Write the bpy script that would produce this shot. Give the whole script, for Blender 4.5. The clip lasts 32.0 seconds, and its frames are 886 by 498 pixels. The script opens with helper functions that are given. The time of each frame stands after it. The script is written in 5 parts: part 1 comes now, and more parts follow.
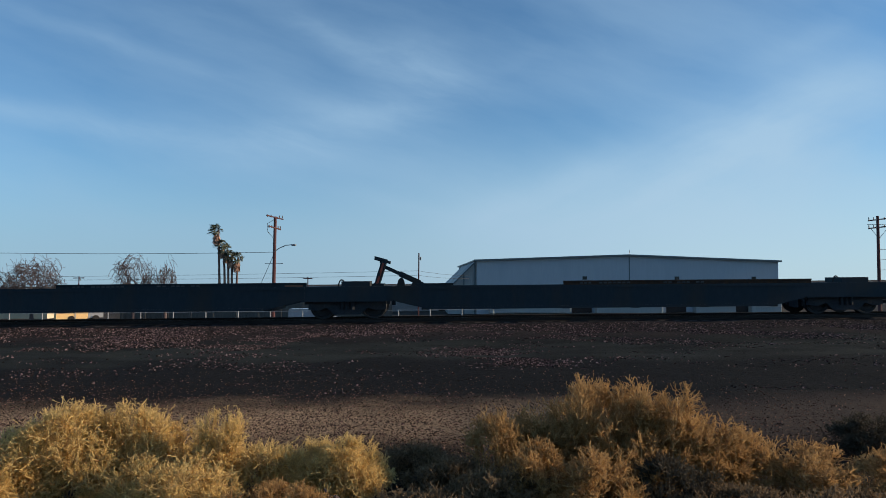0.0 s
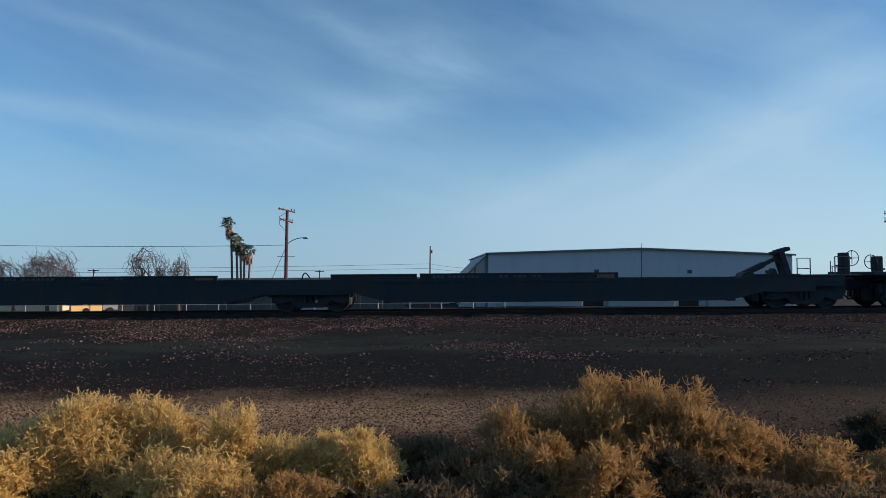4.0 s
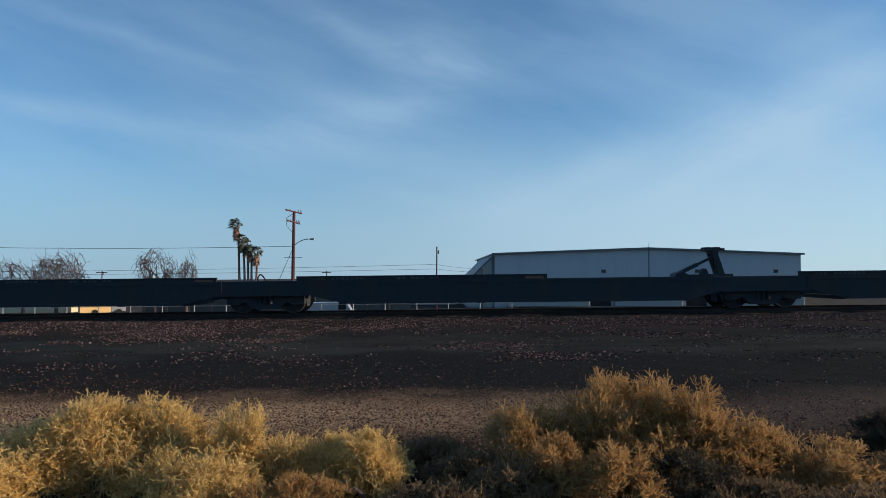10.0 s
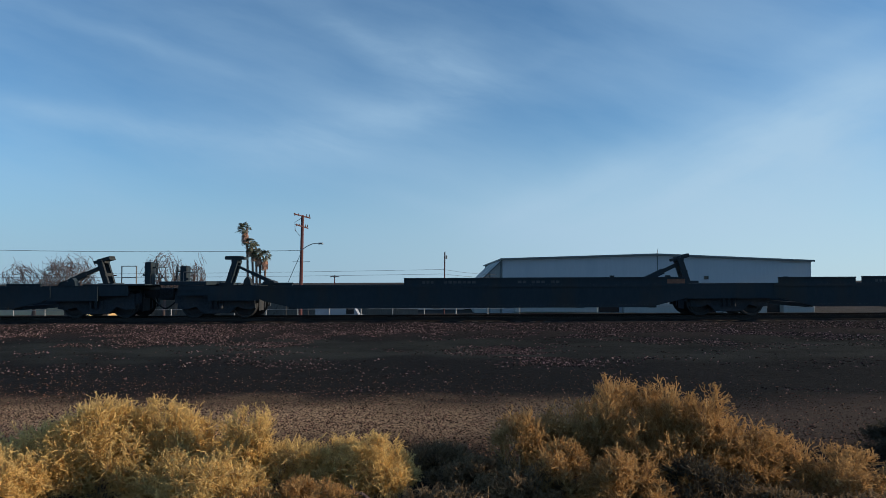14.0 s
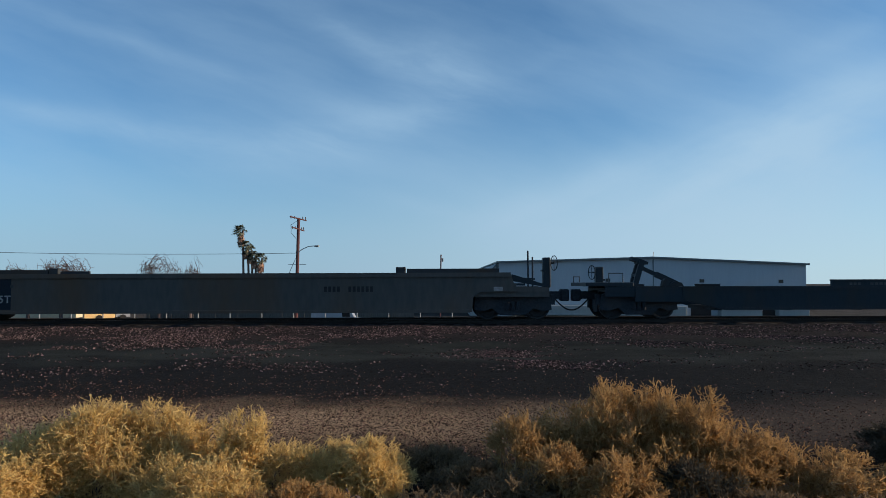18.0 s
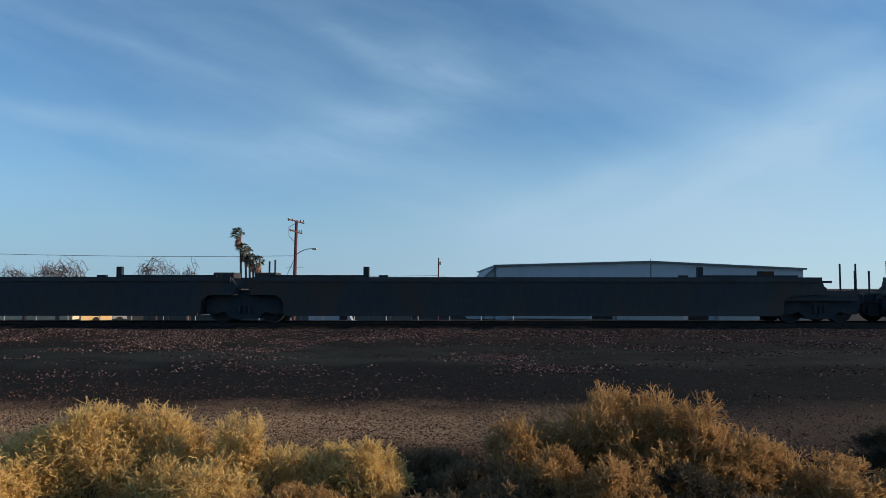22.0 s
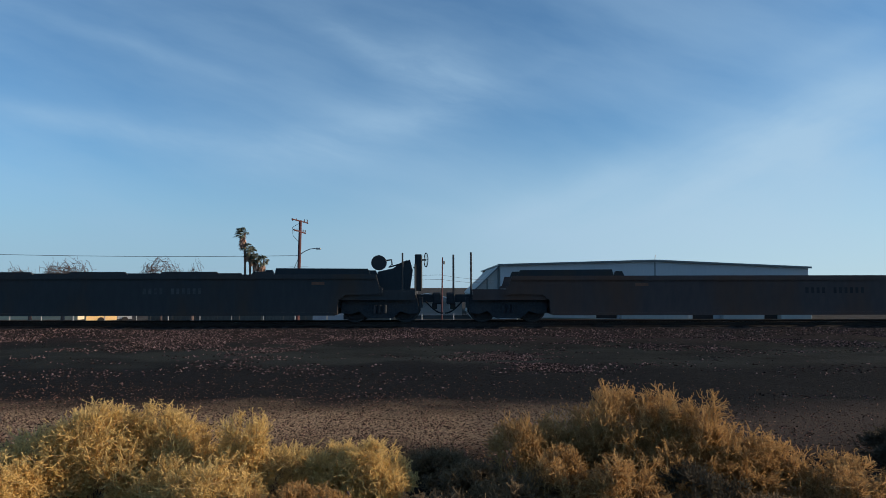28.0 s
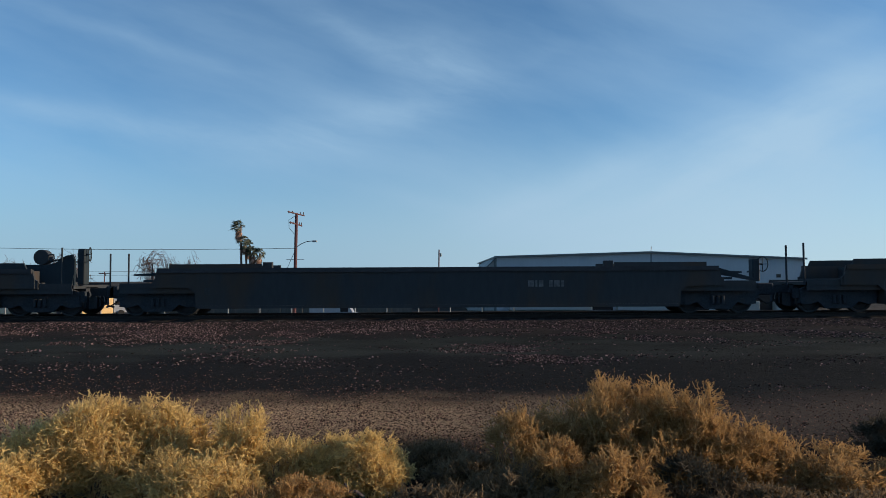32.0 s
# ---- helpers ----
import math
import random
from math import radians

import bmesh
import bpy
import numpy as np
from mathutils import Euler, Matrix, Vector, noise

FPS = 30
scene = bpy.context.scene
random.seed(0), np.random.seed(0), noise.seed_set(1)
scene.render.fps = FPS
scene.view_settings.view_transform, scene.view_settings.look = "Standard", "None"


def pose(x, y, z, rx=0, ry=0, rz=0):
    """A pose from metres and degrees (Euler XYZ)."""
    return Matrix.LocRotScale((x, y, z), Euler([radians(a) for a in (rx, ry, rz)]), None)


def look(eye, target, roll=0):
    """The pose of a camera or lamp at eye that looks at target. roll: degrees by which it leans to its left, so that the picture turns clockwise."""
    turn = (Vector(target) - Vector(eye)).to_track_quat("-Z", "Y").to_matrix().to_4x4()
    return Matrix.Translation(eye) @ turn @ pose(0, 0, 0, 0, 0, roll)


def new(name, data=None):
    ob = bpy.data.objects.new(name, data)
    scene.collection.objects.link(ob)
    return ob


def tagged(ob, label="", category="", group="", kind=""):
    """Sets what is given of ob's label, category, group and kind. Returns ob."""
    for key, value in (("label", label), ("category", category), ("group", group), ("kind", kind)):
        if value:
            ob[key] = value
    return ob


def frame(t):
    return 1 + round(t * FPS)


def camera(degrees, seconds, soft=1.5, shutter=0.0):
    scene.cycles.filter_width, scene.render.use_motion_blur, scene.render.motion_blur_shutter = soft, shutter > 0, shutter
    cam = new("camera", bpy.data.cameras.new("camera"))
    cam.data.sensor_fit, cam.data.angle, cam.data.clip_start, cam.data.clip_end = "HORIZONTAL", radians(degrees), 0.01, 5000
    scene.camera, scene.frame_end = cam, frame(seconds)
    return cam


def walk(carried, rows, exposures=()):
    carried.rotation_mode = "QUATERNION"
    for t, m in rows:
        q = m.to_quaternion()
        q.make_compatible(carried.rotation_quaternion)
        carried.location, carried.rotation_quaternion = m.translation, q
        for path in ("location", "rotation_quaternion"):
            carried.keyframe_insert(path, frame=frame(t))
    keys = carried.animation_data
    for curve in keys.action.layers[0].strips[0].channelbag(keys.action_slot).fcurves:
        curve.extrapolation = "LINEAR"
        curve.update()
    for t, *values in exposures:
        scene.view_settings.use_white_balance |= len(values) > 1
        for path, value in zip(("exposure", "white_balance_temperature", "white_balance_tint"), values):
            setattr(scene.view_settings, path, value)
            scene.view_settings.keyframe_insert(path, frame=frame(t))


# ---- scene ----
# The watcher stands still by the line and only turns a little: seconds, yaw, pitch, roll in degrees.
EYE = (0.0, 0.0, 2.0)
TURNS = [
    (0, -1.93, 2.69, 0.47),
    (0.5, -1.88, 2.53, 0.55),
    (1, -1.64, 2.70, 0.46),
    (1.5, -1.78, 2.42, 0.43),
    (2, -1.65, 2.49, 0.10),
    (2.5, -1.09, 2.34, 0.22),
    (3, -1.09, 2.45, 0.26),
    (3.5, -0.92, 2.18, 0.39),
    (5.5, -1.26, 2.02, 0.29),
    (6, -1.06, 1.81, 0.40),
    (6.5, -0.66, 2.01, 0.13),
    (7, -0.37, 2.60, -0.06),
    (7.5, -0.53, 2.77, 0.10),
    (8, -0.38, 2.65, 0.33),
    (8.5, -0.54, 2.77, 0.39),
    (9, -0.50, 3.05, 0.15),
    (9.5, -0.43, 2.67, 0.25),
    (10, -0.40, 2.16, 0.59),
    (10.5, -0.29, 2.68, 0.12),
    (11, -0.10, 2.48, 0.45),
    (11.5, -0.25, 2.53, 0.50),
    (12, -0.52, 2.39, 0.38),
    (12.5, -0.27, 2.39, 0.24),
    (13, 0.12, 2.34, 0.29),
    (13.5, -0.06, 2.57, 0.08),
    (14, 0.26, 2.59, 0.26),
    (14.5, 0.18, 2.65, 0.34),
    (16.5, -0.33, 2.69, 0.40),
    (17, -0.04, 2.93, 0.33),
    (17.5, -0.14, 3.09, 0.32),
    (18, -0.07, 2.83, 0.19),
    (18.5, -0.17, 2.57, 0.29),
    (19, 0.00, 2.90, 0.20),
    (19.5, -0.09, 2.94, 0.24),
    (20, -0.22, 3.21, 0.06),
    (20.5, -0.21, 2.97, 0.19),
    (21, -0.09, 2.73, 0.36),
    (21.5, -0.03, 2.76, 0.26),
    (22, -0.27, 3.11, -0.04),
    (22.5, 0.14, 3.04, 0.21),
    (23, 0.20, 3.11, 0.23),
    (23.5, -0.17, 2.87, 0.34),
    (24, -0.31, 3.12, 0.22),
    (24.5, -0.26, 3.05, 0.37),
    (25, -0.25, 3.17, 0.19),
    (25.5, -0.40, 3.09, 0.03),
    (27.5, 0.17, 2.92, 0.31),
    (28, 0.06, 3.06, 0.10),
    (28.5, 0.08, 2.79, 0.33),
    (29, 0.01, 2.58, 0.32),
    (29.5, -0.29, 2.85, 0.10),
    (30, -0.25, 2.85, 0.33),
    (30.5, -0.23, 2.70, 0.15),
    (31, -0.70, 2.69, 0.11),
    (31.5, -0.49, 2.81, -0.05),
    (32, -0.23, 2.40, 0.28),
]
cam = camera(66.5, 32.0, soft=0.8)
walk(cam, [(t, pose(*EYE, 90 + pitch, roll, yaw)) for t, yaw, pitch, roll in TURNS])

# ---- light ----
SUN_EL, SUN_AZ = 15.0, 90.5     # degrees above the horizon, clockwise from +y
scene.view_settings.exposure = 0.25


def link(tree, a, b):
    tree.links.new(a, b)


def make_world():
    world = bpy.data.worlds.new("sky")
    scene.world = world
    world.use_nodes = True
    tree = world.node_tree
    tree.nodes.clear()

    def node(kind, **props):
        n = tree.nodes.new(kind)
        for k, v in props.items():
            if k == "operation":
                n.operation = v
            elif k == "sky":
                n.sky_type = v
        return n

    def put(socket, v):
        if isinstance(v, (int, float)):
            socket.default_value = v
        else:
            link(tree, v, socket)

    def op(kind, a, b=0.0, c=0.0, clamp=False):
        n = node("ShaderNodeMath", operation=kind)
        n.use_clamp = clamp
        put(n.inputs[0], a), put(n.inputs[1], b), put(n.inputs[2], c)
        return n.outputs[0]

    def ramp(v, lo, hi):
        n = node("ShaderNodeMapRange")
        n.interpolation_type = "SMOOTHSTEP"
        put(n.inputs[0], v)
        n.inputs[1].default_value, n.inputs[2].default_value = lo, hi
        return n.outputs[0]

    def mixed(fac, a, b):
        n = node("ShaderNodeMix")
        n.data_type = "RGBA"
        put(n.inputs[0], fac)
        for s, v in ((n.inputs[6], a), (n.inputs[7], b)):
            if isinstance(v, tuple):
                s.default_value = (*v, 1)
            else:
                link(tree, v, s)
        return n.outputs[2]

    sky = node("ShaderNodeTexSky", sky="NISHITA")
    sky.sun_disc = False
    sky.sun_elevation, sky.sun_rotation = radians(SUN_EL), radians(SUN_AZ)
    sky.altitude, sky.air_density, sky.dust_density, sky.ozone_density = 800, 1.0, 0.3, 4.0

    coord = node("ShaderNodeTexCoord")
    xyz = node("ShaderNodeSeparateXYZ")
    link(tree, coord.outputs["Generated"], xyz.inputs[0])
    x, y, z = xyz.outputs
    # cirrus lies on a flat high layer: its streaks run together towards the skyline
    ahead = op("MAXIMUM", op("ABSOLUTE", y), 0.12)
    u, v = op("DIVIDE", x, ahead), op("DIVIDE", z, ahead)

    def noise_of(a, b, scale, detail, rough, seed, distort=0.0):
        pos = node("ShaderNodeCombineXYZ")
        put(pos.inputs[0], a), put(pos.inputs[1], b)
        pos.inputs[2].default_value = seed
        n = node("ShaderNodeTexNoise")
        link(tree, pos.outputs[0], n.inputs["Vector"])
        n.inputs["Scale"].default_value, n.inputs["Detail"].default_value = scale, detail
        n.inputs["Roughness"].default_value, n.inputs["Distortion"].default_value = rough, distort
        return n.outputs["Fac"]

    def turned(deg, along, across):
        c, s = math.cos(radians(deg)), math.sin(radians(deg))
        p = op("MULTIPLY", op("ADD", op("MULTIPLY", u, c), op("MULTIPLY", v, s)), along)
        q = op("MULTIPLY", op("SUBTRACT", op("MULTIPLY", v, c), op("MULTIPLY", u, s)), across)
        return p, q

    def patch(u0, v0, deg, long, wide):
        """A soft oval cloud round (u0, v0)."""
        c, s = math.cos(radians(deg)), math.sin(radians(deg))
        du, dv = op("SUBTRACT", u, u0), op("SUBTRACT", v, v0)
        p = op("DIVIDE", op("ADD", op("MULTIPLY", du, c), op("MULTIPLY", dv, s)), long)
        q = op("DIVIDE", op("SUBTRACT", op("MULTIPLY", dv, c), op("MULTIPLY", du, s)), wide)
        d = op("ADD", op("MULTIPLY", p, p), op("MULTIPLY", q, q))
        return op("POWER", 2.718, op("MULTIPLY", d, -1.0))

    def total(parts):
        out = parts[0]
        for p in parts[1:]:
            out = op("ADD", out, p)
        return out

    # warp, so that no edge is a clean oval
    warp = noise_of(u, v, 2.6, 4, 0.55, 4.0)
    u = op("ADD", u, op("MULTIPLY", op("SUBTRACT", warp, 0.5), 0.10))
    v = op("ADD", v, op("MULTIPLY", op("SUBTRACT", noise_of(u, v, 3.2, 4, 0.55, 9.0), 0.5), 0.055))
    down, up = turned(-16, 1.0, 4.0), turned(22, 1.0, 3.5)
    streak_a = noise_of(down[0], down[1], 3.4, 7, 0.62, 1.0, 0.35)
    streak_b = noise_of(up[0], up[1], 2.6, 6, 0.57, 2.0, 0.3)

    def veil(rows):
        return total([op("MULTIPLY", patch(*row[:5]), row[5]) for row in rows])

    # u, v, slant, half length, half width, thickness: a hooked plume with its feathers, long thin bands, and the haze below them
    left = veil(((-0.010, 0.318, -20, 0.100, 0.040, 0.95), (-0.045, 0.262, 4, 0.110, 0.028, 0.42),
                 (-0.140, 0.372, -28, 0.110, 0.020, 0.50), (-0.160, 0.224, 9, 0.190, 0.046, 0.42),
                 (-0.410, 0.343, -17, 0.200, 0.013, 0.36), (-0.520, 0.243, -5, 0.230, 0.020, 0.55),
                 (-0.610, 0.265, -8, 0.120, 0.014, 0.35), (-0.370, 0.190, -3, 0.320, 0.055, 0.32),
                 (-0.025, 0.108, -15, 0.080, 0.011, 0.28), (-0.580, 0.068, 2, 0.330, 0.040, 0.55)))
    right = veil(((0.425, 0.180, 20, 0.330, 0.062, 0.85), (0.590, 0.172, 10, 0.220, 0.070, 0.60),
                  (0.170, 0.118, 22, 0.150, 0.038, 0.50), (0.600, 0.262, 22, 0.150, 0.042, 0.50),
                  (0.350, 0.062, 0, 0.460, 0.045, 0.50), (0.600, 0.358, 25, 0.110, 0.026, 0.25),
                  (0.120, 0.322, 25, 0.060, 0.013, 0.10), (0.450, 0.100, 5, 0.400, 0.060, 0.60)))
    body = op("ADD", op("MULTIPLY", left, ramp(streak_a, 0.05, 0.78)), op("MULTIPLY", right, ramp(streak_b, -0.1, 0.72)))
    thin = op("MULTIPLY", ramp(noise_of(down[0], down[1], 1.3, 6, 0.55, 7.0), 0.25, 0.85), 0.42)
    haze = op("MULTIPLY", ramp(v, 0.26, 0.0), 0.80)
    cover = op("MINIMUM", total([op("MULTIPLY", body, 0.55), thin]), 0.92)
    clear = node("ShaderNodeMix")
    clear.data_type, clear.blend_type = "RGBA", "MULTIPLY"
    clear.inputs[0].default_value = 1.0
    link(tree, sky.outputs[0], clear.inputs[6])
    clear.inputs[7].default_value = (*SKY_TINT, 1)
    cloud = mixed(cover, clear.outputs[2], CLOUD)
    cloud = mixed(haze, cloud, mixed(ramp(u, -0.40, 0.60), HAZE_FAR, HAZE_SUN))
    back = node("ShaderNodeBackground")
    link(tree, cloud, back.inputs[0])
    back.inputs[1].default_value = SKY_STRENGTH
    out = node("ShaderNodeOutputWorld")
    link(tree, back.outputs[0], out.inputs[0])


CLOUD = (3.95, 5.92, 7.85)
HAZE_FAR, HAZE_SUN = (2.95, 4.62, 6.35), (4.80, 6.60, 7.95)
SKY_TINT = (1.06, 1.38, 1.44)      # clear desert air
SKY_STRENGTH = 0.082
make_world()
lamp = bpy.data.lights.new("sun", "SUN")
lamp.energy, lamp.angle, lamp.color = 4.9, radians(0.6), (1.0, 0.76, 0.53)
sun = new("sun", lamp)
az, el = radians(SUN_AZ), radians(SUN_EL)
SUN_WAY = Vector((math.sin(az) * math.cos(el), math.cos(az) * math.cos(el), math.sin(el)))
sun.matrix_world = look(SUN_WAY * 60, (0, 0, 0))

# ---- materials ----
def material(name, base, rough=0.8, metal=0.0, second=None, grain=40.0, stain=1.2, spread=0.35, bump=0.15, third=None,
             third_scale=0.5, each=0.0, spec=0.4, streak=1.0, island=False):
    """A worn surface: base and second colour mixed by fine grain, third by large stains; each: how much it differs from piece to piece."""
    m = bpy.data.materials.new(name)
    m.use_nodes = True
    tree = m.node_tree
    nodes = tree.nodes
    shader = nodes["Principled BSDF"]
    coord = nodes.new("ShaderNodeTexCoord")
    pos = coord.outputs["Object"]
    if streak != 1.0:
        scaled = nodes.new("ShaderNodeMapping")
        scaled.inputs["Scale"].default_value = (1, 1, streak)
        link(tree, pos, scaled.inputs[0])
        pos = scaled.outputs[0]

    def noise_at(scale, detail=6, rough_=0.6):
        n = nodes.new("ShaderNodeTexNoise")
        link(tree, pos, n.inputs["Vector"])
        n.inputs["Scale"].default_value, n.inputs["Detail"].default_value, n.inputs["Roughness"].default_value = scale, detail, rough_
        return n.outputs["Fac"]

    def spread_of(v, lo, hi):
        n = nodes.new("ShaderNodeMapRange")
        link(tree, v, n.inputs[0])
        n.inputs[1].default_value, n.inputs[2].default_value = lo, hi
        return n.outputs[0]

    def mixed(fac, a, b):
        n = nodes.new("ShaderNodeMix")
        n.data_type = "RGBA"
        link(tree, fac, n.inputs[0])
        for s, v in ((n.inputs[6], a), (n.inputs[7], b)):
            if isinstance(v, tuple):
                s.default_value = (*v, 1)
            else:
                link(tree, v, s)
        return n.outputs[2]

    second = second or tuple(c * (1 - spread) for c in base)
    fine = noise_at(grain)
    colour = mixed(spread_of(fine, 0.35, 0.65), base, second)
    large = noise_at(stain, 5)
    colour = mixed(spread_of(large, third_scale, third_scale + 0.25), colour, third or tuple(c * (1 - spread * 0.6) for c in base))
    if each:
        if island:
            rnd = nodes.new("ShaderNodeNewGeometry").outputs["Random Per Island"]
        else:
            rnd = nodes.new("ShaderNodeObjectInfo").outputs["Random"]
        hsv = nodes.new("ShaderNodeHueSaturation")
        link(tree, spread_of(rnd, 0, 1), hsv.inputs["Value"])
        hsv.inputs["Value"].links[0].from_node.inputs[3].default_value = 1 - each
        hsv.inputs["Value"].links[0].from_node.inputs[4].default_value = 1 + each
        link(tree, colour, hsv.inputs["Color"])
        colour = hsv.outputs[0]
    link(tree, colour, shader.inputs["Base Color"])
    shader.inputs["Metallic"].default_value = metal
    shader.inputs["Specular IOR Level"].default_value = spec
    r = spread_of(large, 0.3, 0.7)
    r.node.inputs[3].default_value, r.node.inputs[4].default_value = max(rough - 0.12, 0.05), min(rough + 0.1, 1)
    link(tree, r, shader.inputs["Roughness"])
    if bump:
        b = nodes.new("ShaderNodeBump")
        b.inputs["Strength"].default_value, b.inputs["Distance"].default_value = bump, 0.02
        link(tree, fine, b.inputs["Height"])
        link(tree, b.outputs[0], shader.inputs["Normal"])
    return m


M = {
    "black_paint": material("black_paint", (0.01571, 0.02732, 0.03705), 0.62, second=(0.01965, 0.03172, 0.04178), third=(0.036, 0.03389, 0.02902), grain=9, stain=0.7, bump=0.05, streak=0.35, spec=0.15),
    "rust_paint": material("rust_paint", (0.055, 0.03, 0.018), 0.75, second=(0.03, 0.022, 0.018), third=(0.02, 0.018, 0.018), grain=7, stain=0.7, bump=0.1, streak=0.4, spec=0.15),
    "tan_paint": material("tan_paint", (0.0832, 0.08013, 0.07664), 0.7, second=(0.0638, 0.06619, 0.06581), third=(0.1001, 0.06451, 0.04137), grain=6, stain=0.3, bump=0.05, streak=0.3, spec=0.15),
    "brown_paint": material("brown_paint", (0.07064, 0.05595, 0.056), 0.7, second=(0.05651, 0.04816, 0.05061), third=(0.09234, 0.05034, 0.03318), grain=6, stain=0.35, bump=0.05, streak=0.3, spec=0.15),
    "slate_paint": material("slate_paint", (0.0387, 0.04386, 0.04945), 0.66, second=(0.03266, 0.03777, 0.04303), third=(0.06674, 0.04535, 0.03124), grain=6, stain=0.45, bump=0.05, streak=0.3, spec=0.15),
    "chord_paint": material("chord_paint", (0.045, 0.048, 0.05531), 0.7, second=(0.0345, 0.0375, 0.04335), third=(0.0285, 0.03, 0.03289), grain=5, stain=0.5, bump=0.05, spec=0.15, streak=2.0),
    "panel_blue": material("panel_blue", (0.0143, 0.02125, 0.0325), 0.6, grain=8, stain=0.6, bump=0.03, spec=0.15),
    "red_paint": material("red_paint", (0.28, 0.05, 0.03), 0.6, third=(0.10, 0.04, 0.03), grain=8, stain=1.5, bump=0.05),
    "orange_paint": material("orange_paint", (0.17, 0.075, 0.045), 0.6, third=(0.08, 0.045, 0.035), grain=8, stain=2.0, bump=0.03),
    "white_mark": material("white_mark", (0.315, 0.3225, 0.3225), 0.7, third=(0.15, 0.15, 0.15), grain=20, stain=3.0, bump=0.0),
    "grey_mark": material("grey_mark", (0.042, 0.043, 0.046), 0.75, third=(0.022, 0.023, 0.025), grain=20, stain=3.0, bump=0.0),
    "pale_mark": material("pale_mark", (0.16, 0.16, 0.165), 0.75, third=(0.06, 0.06, 0.062), grain=20, stain=3.0, bump=0.0),
    "dim_mark": material("dim_mark", (0.02475, 0.0231, 0.02392), 0.75, third=(0.0165, 0.01567, 0.0165), grain=20, stain=3.0, bump=0.0),
    "faint_mark": material("faint_mark", (0.06435, 0.07125, 0.0792), 0.75, third=(0.02925, 0.03325, 0.0384), grain=12, stain=2.0, bump=0.0),
    "truck_steel": material("truck_steel", (0.03232, 0.04176, 0.05267), 0.8, third=(0.04463, 0.04752, 0.05267), grain=14, stain=1.5, bump=0.1, spec=0.15),
    "wheel_steel": material("wheel_steel", (0.0234, 0.02827, 0.03413), 0.6, metal=0.2, third=(0.0273, 0.02925, 0.0312), grain=14, stain=2.5, bump=0.05),
    "rail_steel": material("rail_steel", (0.0234, 0.0189, 0.018), 0.7, metal=0.2, third=(0.0156, 0.01485, 0.015), grain=20, stain=2, bump=0.1),
    "tie_wood": material("tie_wood", (0.022, 0.018, 0.016), 0.9, third=(0.014, 0.013, 0.012), grain=18, stain=2, each=0.3, streak=0.3),
    "wood_pole": material("wood_pole", (0.1092, 0.0414, 0.04255), 0.9, second=(0.06325, 0.0279, 0.03105), third=(0.0805, 0.0378, 0.0414), grain=12, stain=0.8, streak=0.1),
    "galv": material("galv", (0.35, 0.36, 0.37), 0.5, metal=0.6, grain=30, stain=4, bump=0.03),
    "grab_steel": material("grab_steel", (0.10, 0.105, 0.11), 0.6, metal=0.3, grain=30, stain=4, bump=0.03),
    "fence_post": material("fence_post", (0.42, 0.42, 0.41), 0.6, grain=30, stain=4, bump=0.03),
    "cable": material("cable", (0.03, 0.03, 0.035), 0.7, grain=30, stain=4, bump=0.0),
    "insulator": material("insulator", (0.10, 0.08, 0.07), 0.3, grain=30, stain=4, bump=0.0),
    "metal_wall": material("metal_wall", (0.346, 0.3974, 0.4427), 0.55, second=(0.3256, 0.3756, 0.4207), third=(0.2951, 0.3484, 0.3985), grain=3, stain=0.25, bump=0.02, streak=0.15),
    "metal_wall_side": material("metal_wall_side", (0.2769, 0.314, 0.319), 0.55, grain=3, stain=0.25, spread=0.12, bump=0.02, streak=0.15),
    "roof_metal": material("roof_metal", (0.1, 0.1365, 0.152), 0.5, grain=4, stain=0.3, spread=0.15, bump=0.02),
    "dark_glass": material("dark_glass", (0.02, 0.022, 0.025), 0.12, grain=4, stain=0.5, spread=0.1, bump=0.0, spec=0.6),
    "white_wall": material("white_wall", (0.42, 0.43, 0.44), 0.75, third=(0.30, 0.31, 0.32), grain=12, stain=0.8, spread=0.12, bump=0.05),
    "cream_wall": material("cream_wall", (0.62, 0.55, 0.40), 0.85, third=(0.5, 0.44, 0.34), grain=14, stain=0.8, spread=0.15, bump=0.08),
    "block_wall": material("block_wall", (0.105, 0.105, 0.098), 0.9, second=(0.06, 0.062, 0.058), third=(0.075, 0.08, 0.075), grain=7, stain=0.8, streak=0.12, bump=0.1),
    "car_white": material("car_white", (0.32, 0.34, 0.37), 0.25, grain=8, stain=1.0, spread=0.06, bump=0.0, spec=0.6),
    "yellow_paint": material("yellow_paint", (0.85, 0.58, 0.26), 0.5, grain=8, stain=1.0, spread=0.12, bump=0.02),
    "tyre": material("tyre", (0.02, 0.02, 0.02), 0.85, grain=20, stain=3, bump=0.1),
    "bark": material("bark", (0.1224, 0.092, 0.0874), 0.95, second=(0.072, 0.056, 0.0552), grain=10, stain=1.5, streak=0.3, bump=0.3),
    "palm_trunk": material("palm_trunk", (0.20, 0.13, 0.105), 0.95, second=(0.09, 0.07, 0.06), grain=10, stain=1.5, bump=0.4),
    "palm_leaf": material("palm_leaf", (0.0648, 0.0816, 0.054), 0.6, second=(0.09, 0.102, 0.0675), grain=6, stain=1, each=0.3, island=True, bump=0.0),
    "palm_skirt": material("palm_skirt", (0.50, 0.32, 0.24), 0.9, second=(0.30, 0.19, 0.14), grain=6, stain=1, each=0.35, island=True, bump=0.0),
    "tin_roof": material("tin_roof", (0.30, 0.29, 0.28), 0.5, grain=5, stain=0.6, spread=0.2, bump=0.03),
}


